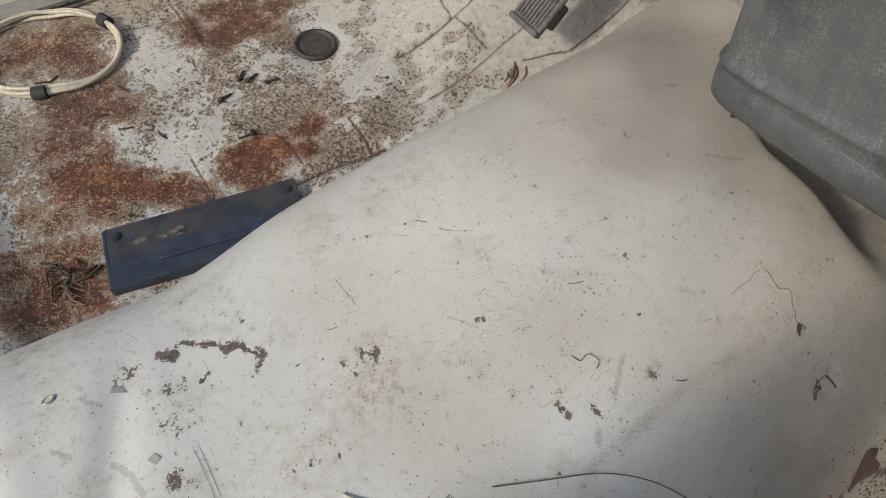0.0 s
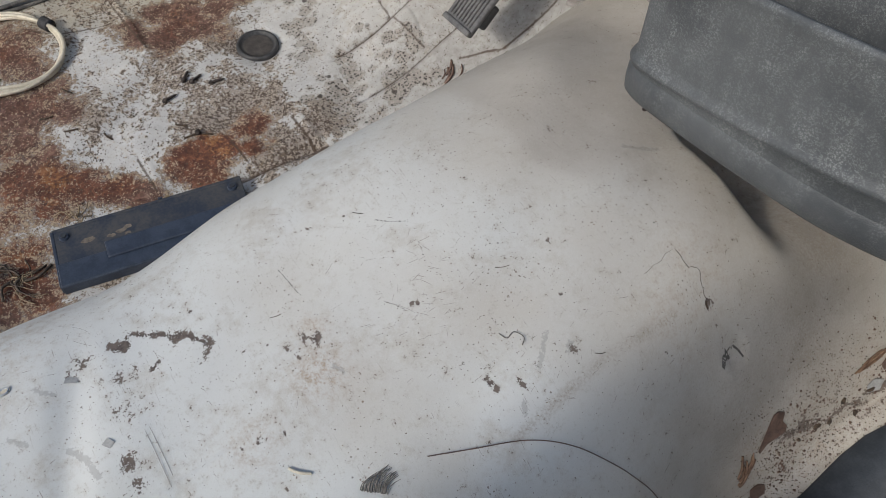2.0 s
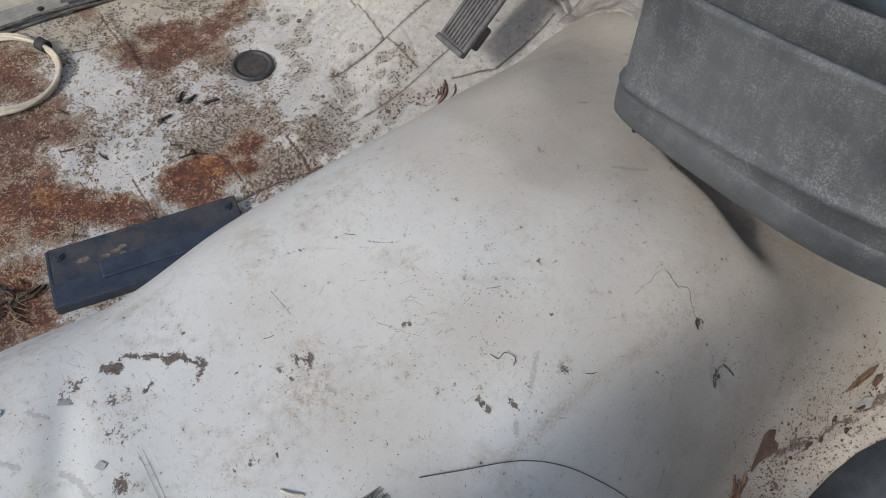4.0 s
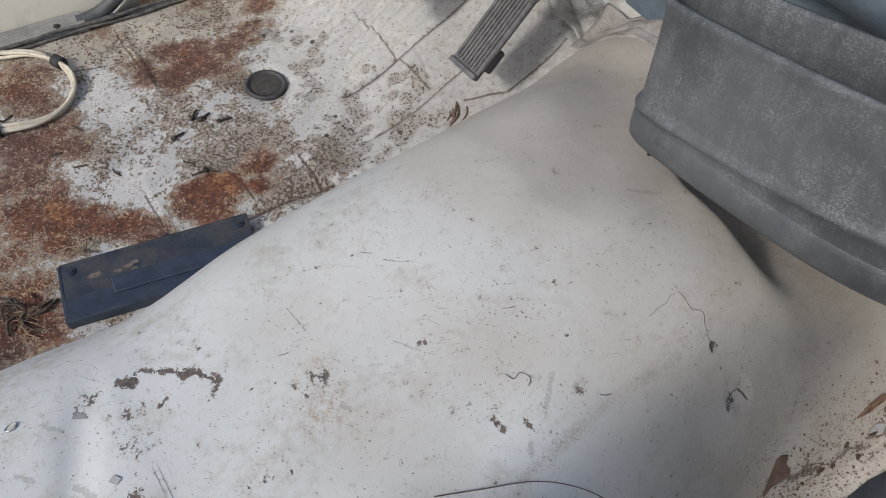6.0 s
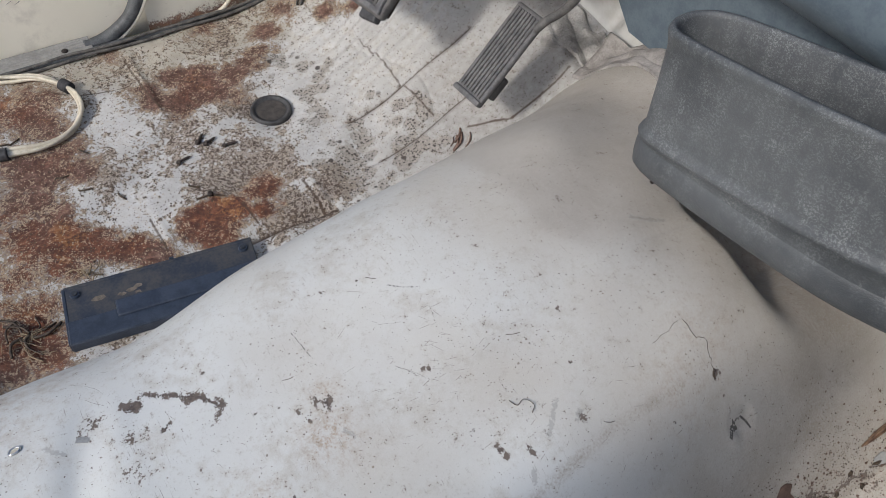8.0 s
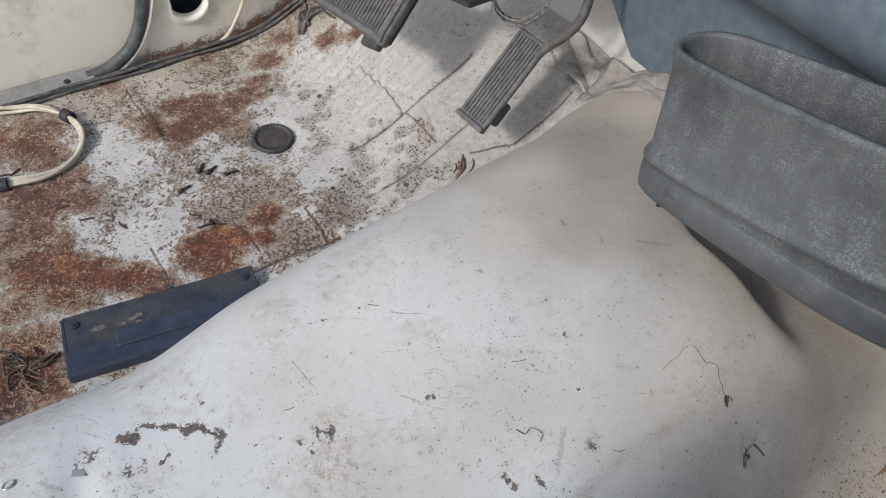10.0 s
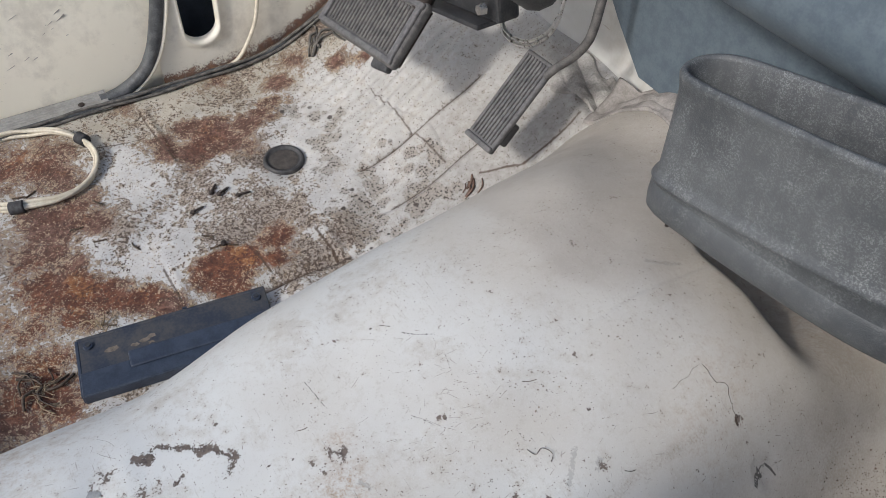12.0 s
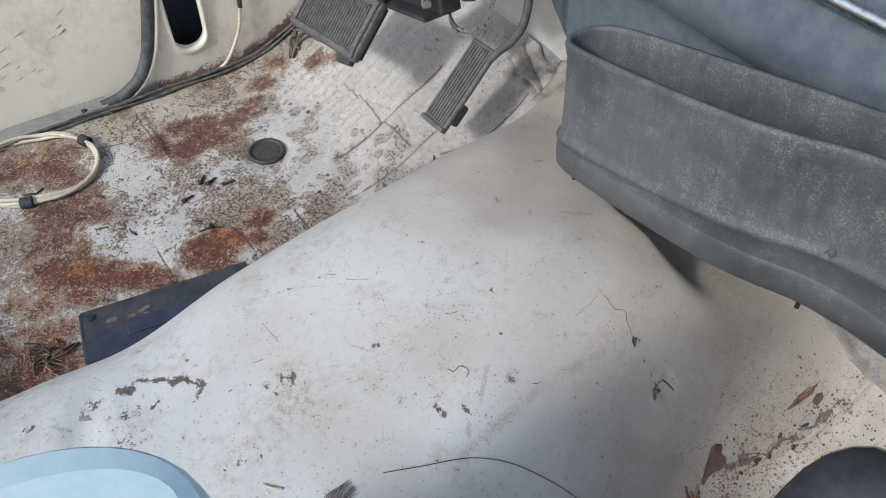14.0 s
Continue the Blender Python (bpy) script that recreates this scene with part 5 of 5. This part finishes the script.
def leaf_thing(name, label, category, outline, x, y, turn, material, curl=0.004, thick=0.0006, lift=0.0012):
    m = lie(x, y, turn, lift)
    bm = bmesh.new()
    vs = [bm.verts.new(m @ Vector((u, v, curl * (abs(u) * 60) ** 2 * 0.2 + 0.0008 * math.sin(v * 300)))) for u, v in outline]
    f = bm.faces.new(vs)
    geom = bmesh.ops.extrude_face_region(bm, geom=[f])
    bmesh.ops.translate(bm, verts=[g for g in geom["geom"] if isinstance(g, bmesh.types.BMVert)], vec=m.to_3x3() @ Vector((0, 0, thick)))
    return tagged(part(name, bm, material), label, category)


leaf_thing("dead_leaf", "torn dead brown leaf lying beside the tunnel", "leaf", [(-0.009, -0.019), (-0.005, -0.022), (-0.002, -0.012), (0.008, -0.007), (0.015, 0.0), (0.012, 0.007), (0.006, 0.011), (0.004, 0.02), (-0.004, 0.021), (-0.008, 0.017), (-0.010, 0.004)], 0.166, 0.412, -25, LEAF)
leaf_thing("dead_leaf", "small dark triangular leaf scrap on the tunnel's foot", "leaf", [(-0.006, -0.002), (0.006, -0.004), (-0.003, 0.004)], 0.175, 0.388, -10, LEAF)
leaf_thing("dead_leaf", "curled brown leaf scrap on the passenger floor", "leaf", [(-0.007, -0.008), (0.004, -0.01), (0.009, 0.0), (0.005, 0.008), (-0.004, 0.009), (-0.008, 0.002)], 0.192, 0.396, 30, LEAF)
leaf_thing("rust_flake", "brown flake of rusted metal in the floor groove", "rust flake", [(-0.006, -0.004), (0.004, -0.005), (0.008, 0.0), (0.003, 0.005), (-0.005, 0.004)], 0.174, 0.538, 40, LEAF)
leaf_thing("grey_flake", "pale grey flake of paint on the floor", "paint flake", [(-0.008, -0.005), (0.005, -0.007), (0.01, 0.002), (0.001, 0.007), (-0.007, 0.004)], 0.182, 0.522, 10, PRIMER)
leaf_thing("grey_flake", "small grey scrap of tape on the tunnel", "paint flake", [(-0.005, -0.003), (0.004, -0.004), (0.005, 0.002), (-0.004, 0.003)], -0.115, -0.061, 20, PRIMER, 0.001, 0.0002, 0.0004)
leaf_thing("grey_flake", "small grey scrap of tape on the rear sheet", "paint flake", [(-0.004, -0.002), (0.003, -0.003), (0.004, 0.002), (-0.002, 0.003)], -0.053, -0.054, 70, PRIMER, 0.001, 0.0002, 0.0004)
twig = empty("twig", "split reddish-brown twig in the floor groove", "twig")
for k, (dx, r) in enumerate(((0.0, 0.0012), (0.002, 0.0009), (-0.0016, 0.0007))):
    pts = [(0.1675 + dx * 0.4, 0.502 + 0.003 * k), (0.1668 + dx * 0.8, 0.515), (0.1665 + dx, 0.528), (0.166 + dx * 0.8, 0.541 - 0.004 * k)]
    tube("splinter", [(x, y, ground(x, y) + 0.003 + 0.001 * k) for x, y in pts], r, BARK, twig, sides=6, taper=lambda u: 0.6 + 0.4 * math.sin(u * 3.0))


def strand(name, label, category, pts, radius, material, lift=0.001):
    root = empty(name, label, category)
    tube("strand", [(x, y, ground(x, y) + lift + up) for x, y, up in pts], radius, material, root, sides=6)


strand("loose_wire", "long thin dark wire bowed over the tunnel's side", "wire", [(0.069, 0.123, 0.0), (0.08, 0.15, 0.002), (0.095, 0.187, 0.004), (0.112, 0.215, 0.004), (0.133, 0.239, 0.003), (0.146, 0.254, 0.002), (0.158, 0.269, 0.0), (0.175, 0.285, 0.0)], 0.0004, LEAF)
strand("hair_curl", "small curled fibre on the tunnel", "fibre", [(0.025, 0.209, 0), (0.031, 0.212, 0), (0.03, 0.218, 0.001), (0.037, 0.222, 0.001), (0.041, 0.218, 0)], 0.00026, DEBRIS)
for a, b in (((-0.082, 0.08), (-0.08, 0.088)), ((-0.127, 0.174), (-0.12, 0.18)), ((-0.02, 0.236), (-0.016, 0.246)), ((0.07, 0.262), (0.073, 0.27))):
    strand("fibre", "short dark fibre on the tunnel paint", "fibre", [(*a, 0), ((a[0] + b[0]) / 2 + 0.001, (a[1] + b[1]) / 2, 0.0005), (*b, 0)], 0.00025, DEBRIS, 0.0002)
strand("seed_husk", "pale dry seed husk on the tunnel", "seed", [(0.028, 0.041, 0), (0.032, 0.043, 0.001), (0.036, 0.047, 0.001), (0.039, 0.052, 0)], 0.0011, CABLE)


def tuft(name, label, category, x, y, count, reach, material, seed, radius=0.0005, lift=0.004, sweep=6.28, start=0.0, piece=""):
    root = empty(name, label, category)
    rng = random.Random(seed)
    verts, faces = [], []
    for _ in range(count):
        a = start + rng.uniform(0, sweep)
        d = rng.uniform(0.4, 1.0) * reach
        ox, oy = rng.gauss(0, reach * 0.25), rng.gauss(0, reach * 0.25)
        p = []
        for t in (0, 0.5, 1):
            px, py = x + ox + d * t * math.cos(a + 0.8 * t), y + oy + d * t * math.sin(a + 0.8 * t)
            p.append((px, py, ground(px, py) + 0.001 + lift * math.sin(t * 2.6) * rng.uniform(0.3, 1)))
        v, f = tube_data(p, radius * rng.uniform(0.6, 1.4), 5)
        if piece:
            mesh_object(piece, v, f, material, root)
            continue
        k = len(verts)
        verts += v
        faces += [tuple(i + k for i in face) for face in f]
    if verts:
        mesh_object("tangle", verts, faces, material, root)
    return root


FIBRE = plain("grey_brown_fibre", (0.10, 0.09, 0.08), (0.22, 0.2, 0.18), 200, 0.8)


def crack():
    """A thin jagged crack in the paint, broken off towards its ends."""
    root = empty("paint_crack", "thin jagged dark crack in the tunnel paint", "crack")
    rng = random.Random(5)
    for line, r in (([(0.035, 0.364), (0.049, 0.366), (0.055, 0.374), (0.067, 0.371), (0.077, 0.368)], 0.00033), ([(0.041, 0.329), (0.037, 0.35), (0.035, 0.364)], 0.00022), ([(0.077, 0.368), (0.082, 0.3665)], 0.0012)):
        pts = []
        for (ax, ay), (bx, by) in zip(line, line[1:]):
            for s in (0.0, 0.25, 0.5, 0.75):
                x, y = ax + (bx - ax) * s + rng.uniform(-1, 1) * 0.0013, ay + (by - ay) * s + rng.uniform(-1, 1) * 0.0013
                pts.append((x, y, ground(x, y)))
        tube("line", pts, r, DEBRIS, root, sides=5, taper=lambda u: 0.5 + 0.5 * abs(math.sin(u * 17)))


crack()


def feather():
    """A matted grey tuft whose fibres rise side by side and bend over one way."""
    root = empty("feather_clump", "small grey feathery tuft of combed fibres on the tunnel", "fibre clump")
    rng = random.Random(21)
    for i in range(26):
        u = i / 25
        x0, y0 = 0.0655 + 0.010 * u + rng.uniform(-1, 1) * 0.0006, 0.074 + 0.014 * u
        tall = 0.012 * (0.65 + 0.6 * math.sin(u * 2.9)) * rng.uniform(0.85, 1.1)
        pts = []
        for s in (0, 0.35, 0.7, 1.0):
            x, y = x0 - 0.88 * tall * s + 0.004 * s * s, y0 + 0.47 * tall * s + 0.008 * s * s
            pts.append((x, y, ground(x, y) + 0.0008 + 0.002 * math.sin(s * 3.0)))
        tube("fibre", pts, 0.00036, FIBRE, root, sides=5, taper=lambda s: 1.2 - 0.8 * s)


feather()


PRIMER_DARK = plain("dark_primer_line", (0.1, 0.085, 0.07), (0.2, 0.18, 0.155), 150, 0.6)


def scratch_field():
    """Fine dark scratches and hair marks in the paint, in the drifts where the tunnel is worn."""
    rng = random.Random(31)
    verts, faces = [], []
    for x, y, r, count, turn, spread, long in ((-0.055, 0.175, 0.03, 46, 62, 22, 0.014), (-0.03, 0.2, 0.03, 20, 100, 30, 0.01), (0.06, 0.22, 0.035, 26, 110, 25, 0.008), (0.0, 0.13, 0.06, 26, 60, 60, 0.007), (-0.08, 0.05, 0.05, 22, 40, 60, 0.007),
                                                  (0.07, 0.29, 0.03, 16, 95, 30, 0.01), (-0.02, 0.3, 0.06, 16, 50, 70, 0.006), (0.1, 0.38, 0.03, 18, 80, 40, 0.007), (0.02, -0.05, 0.05, 20, 30, 70, 0.008), (-0.1, -0.07, 0.04, 22, 30, 60, 0.008)):
        for _ in range(count):
            px, py = rng.gauss(x, r), rng.gauss(y, r)
            a, d, w = radians(turn + rng.gauss(0, spread)), rng.uniform(0.2, 0.8) * long, rng.uniform(0.00005, 0.00014)
            bow = rng.uniform(-0.15, 0.15)
            k = len(verts)
            for s in (0.0, 0.33, 0.67, 1.0):
                cx, cy = px + d * (s * math.cos(a) - bow * s * (1 - s) * math.sin(a)), py + d * (s * math.sin(a) + bow * s * (1 - s) * math.cos(a))
                ww = w * (0.35 + math.sin(0.3 + s * 2.5))
                for g in (-1, 1):
                    ex, ey = cx - g * ww * math.sin(a), cy + g * ww * math.cos(a)
                    verts.append((ex, ey, ground(ex, ey) + 0.00025))
            faces += [(k + 2 * i, k + 2 * i + 1, k + 2 * i + 3, k + 2 * i + 2) for i in range(3)]
    tagged(mesh_object("scratch_marks", verts, faces, plain("worn_scratch_primer", (0.14, 0.12, 0.10), (0.3, 0.27, 0.235), 200, 0.6)), "fine dark scratches in the tunnel's cream paint", "scratches", kind="stuff")


scratch_field()
for line in ([(-0.18, -0.058), (-0.158, -0.041), (-0.136, -0.036)], [(-0.178, -0.062), (-0.15, -0.05), (-0.137, -0.04)], [(-0.162, -0.053), (-0.131, -0.043)], [(-0.089, -0.032), (-0.045, -0.0295), (-0.003, -0.029)], [(-0.086, -0.028), (-0.045, -0.026), (-0.01, -0.0255)],
             [(-0.044, 0.155), (-0.033, 0.163), (-0.024, 0.168)]):
    strand("hair", "hair-thin dark line on the tunnel paint", "hair", [(x, y, 0) for x, y in line], 0.00011, PRIMER_DARK, 0.0001)
for x, y, turn, size in ((0.181, 0.46, 20, 1.0), (0.184, 0.474, 70, 0.8), (0.181, 0.441, 130, 0.7), (0.183, 0.518, 10, 1.1), (0.178, 0.489, 50, 0.8), (0.19, 0.5, 90, 0.7)):
    bm = bmesh.new()
    bmesh.ops.create_icosphere(bm, subdivisions=1, radius=0.0036 * size, matrix=lie(x, y, turn, 0.0015) @ Matrix.Diagonal((1.3, 0.8, 0.5, 1)))
    lump = random.Random(int(x * 1e4 + y * 1e3))
    for v in bm.verts:
        v.co += Vector((lump.uniform(-1, 1), lump.uniform(-1, 1), lump.uniform(-1, 1))) * 0.0007
    tagged(part("dirt_lump", bm, DEBRIS), "dark crumb of dirt in the floor groove", "dirt lump", "crumbs in the groove")
tuft("wire_tangle", "tangle of dusty dark wires in the corner by the kick panel", "wiring", -0.815, 0.45, 12, 0.05, DUSTY, 41, 0.0019, 0.007, piece="wire")
flakes("corner_dirt", [(-0.8, 0.42, 0.03, 260), (-0.74, 0.43, 0.025, 160), (-0.83, 0.36, 0.02, 160)], DEBRIS, "dark dirt gathered in the corner by the kick panel", "dirt", 17, (0.0007, 0.0022))
tuft("straw_nest", "tangle of dry straw and bark on the floor", "straw", -0.392, -0.1, 22, 0.03, STRAW, 22, 0.0005, 0.003)
tuft("straw_nest", "dark twisted roots among the straw on the floor", "straw", -0.4, -0.098, 10, 0.034, NEST, 23, 0.0013, 0.004, piece="root")
tuft("torn_bark", "torn reddish bark shreds at the tunnel foot", "bark", 0.178, 0.378, 14, 0.012, BARK, 27, 0.001, 0.006, 1.2, 1.0, "shred")
tuft("dry_grass", "few dry grass stems beside the trim plate", "straw", -0.45, -0.02, 8, 0.02, STRAW, 24, 0.0007, 0.006, piece="stem")
tuft("dry_grass", "rusty slivers stuck at the tunnel's edge", "straw", -0.392, 0.44, 7, 0.026, LEAF, 25, 0.0012, 0.004, 0.5, 1.2, "sliver")
for i, (x, y, turn) in enumerate(((-0.66, 0.03, 20), (-0.585, 0.01, 60), (-0.53, 0.13, 35), (-0.5, 0.13, 80), (-0.56, 0.05, 10), (-0.5, 0.15, 50), (-0.62, -0.01, 70), (-0.715, -0.06, 65), (-0.708, -0.045, 110))):
    a = radians(turn)
    strand("bark_sliver", "thin dark bark sliver on the rusty floor", "bark", [(x, y, 0), (x + 0.008 * math.cos(a), y + 0.008 * math.sin(a), 0.001), (x + 0.016 * math.cos(a + 0.2), y + 0.016 * math.sin(a + 0.2), 0)], 0.0012, DEBRIS, 0.001)
bm = bmesh.new()
bmesh.ops.create_icosphere(bm, subdivisions=2, radius=0.004, matrix=lie(-0.5, 0.148, 0, 0.003) @ Matrix.Diagonal((1.2, 0.9, 0.8, 1)))
tagged(part("pebble", bm, DARK_STEEL), "small dark pebble on the rusty floor", "pebble")

# bright rim of a small drilled hole in the tunnel's shoulder
grommet = empty("drilled_hole", "small drilled hole with a bare bright edge in the tunnel", "hole")
gm = lie(-0.131, -0.104, 0, 0.0008)
tube("rim", [gm @ Vector((0.004 * math.cos(a), 0.0028 * math.sin(a), 0)) for a in np.linspace(0, 2 * math.pi, 9)[:-1]], 0.0009, STEEL, grommet, sides=6, closed=True)
# opaque disc whose pale colour paints the light coming through
bm = bmesh.new()
bmesh.ops.create_circle(bm, cap_ends=True, segments=14, radius=0.0032, matrix=gm @ Matrix.Translation((0, 0, 0.0003)))
part("hole", bm, CABLE, grommet, "pale disc for the light through the hole")


# ---- passenger side ----
def mat_sheet():
    outline = [(0.218, 0.36), (0.215, 0.43), (0.2095, 0.47), (0.209, 0.495), (0.213, 0.515), (0.223, 0.533), (0.236, 0.545), (0.255, 0.552), (0.31, 0.556), (0.42, 0.556), (0.5, 0.54), (0.52, 0.36)]
    bm = bmesh.new()
    cx, cy = 0.35, 0.44
    rings = []
    for f in (1.0, 0.985, 0.7, 0.35):
        rings.append([bm.verts.new((cx + (x - cx) * f, cy + (y - cy) * f, ground(cx + (x - cx) * f, cy + (y - cy) * f) + (0.002 if f == 1.0 else 0.009))) for x, y in outline])
    for a, b in zip(rings, rings[1:]):
        for i in range(len(outline)):
            j = (i + 1) % len(outline)
            bm.faces.new((a[i], a[j], b[j], b[i]))
    bm.faces.new(rings[-1])
    return tagged(part("floor_mat", bm, SLATE, smooth=True), "slate-black rubber mat with white crumbs on it", "mat")


mat_sheet()
rng = random.Random(9)
crumbs_v, crumbs_f = [], []
for i in range(16):
    x, y = rng.uniform(0.235, 0.4), rng.uniform(0.42, 0.545)
    k, r = len(crumbs_v), rng.uniform(0.0008, 0.0022)
    z = ground(x, y) + 0.0095
    crumbs_v += [(x - r, y, z), (x, y - r * 0.8, z), (x + r * 0.9, y, z), (x, y + r, z), (x, y, z + r * 0.7)]
    crumbs_f += [(k, k + 1, k + 4), (k + 1, k + 2, k + 4), (k + 2, k + 3, k + 4), (k + 3, k, k + 4)]
tagged(mesh_object("mat_crumbs", crumbs_v, crumbs_f, CABLE, smooth=False), "white crumbs on the rubber mat", "crumbs", kind="stuff")


def padded(plan, heights, bm=None):
    """A stuffed shape: one outline of the plan, drawn in by each inset, from the bottom up."""
    bm = bm or bmesh.new()
    cx, cy = sum(x for x, _ in plan) / len(plan), sum(y for _, y in plan) / len(plan)
    wide, deep = max(abs(x - cx) for x, _ in plan), max(abs(y - cy) for _, y in plan)
    rings = [[bm.verts.new((x + (cx - x) * inset / wide, y + (cy - y) * inset / deep, z)) for x, y in plan] for inset, z in heights]
    for p, q in zip(rings, rings[1:]):
        for i in range(len(plan)):
            j = (i + 1) % len(plan)
            bm.faces.new((p[i], p[j], q[j], q[i]))
    bm.faces.new(rings[-1])
    bm.faces.new(rings[0])
    return bm


def seat():
    """Bucket seat: a tall rounded bolster beside the tunnel, a low cushion, a far bolster, a grimy base."""
    root = empty("seat", "pale blue vinyl bucket seat with a tall rounded side bolster", "seat")
    nose = [(0.25 + 0.043 * math.cos(a), -0.047 + 0.054 * math.sin(a)) for a in np.linspace(math.pi, 1.1, 14)]
    # the outline behind the nose is unseen, tapered so its shadow fits the flank
    near = nose + [(0.276, -0.03), (0.282, -0.09), (0.298, -0.2), (0.33, -0.33), (0.335, -0.5), (0.207, -0.5)]
    near_edge = ((0.03, 0.28), (0.006, 0.29), (0.0, 0.31), (0.0, 0.598), (0.004, 0.607), (0.012, 0.612), (0.03, 0.614))
    part("bolster", padded(near, near_edge), PALE_BLUE, root, "tall pale blue side bolster")
    far = [(0.67 - (x - 0.207), y) for x, y in near]
    part("bolster", padded(far, near_edge), PALE_BLUE, root)
    part("cushion", box_bm((0.262, 0.5, 0.14), pose(0.4385, -0.25, 0.37), 0.04, 4), PALE_BLUE, root, smooth=True)
    part("base", box_bm((0.44, 0.46, 0.27), pose(0.44, -0.27, 0.165), 0.02), GRIMY, root)


seat()
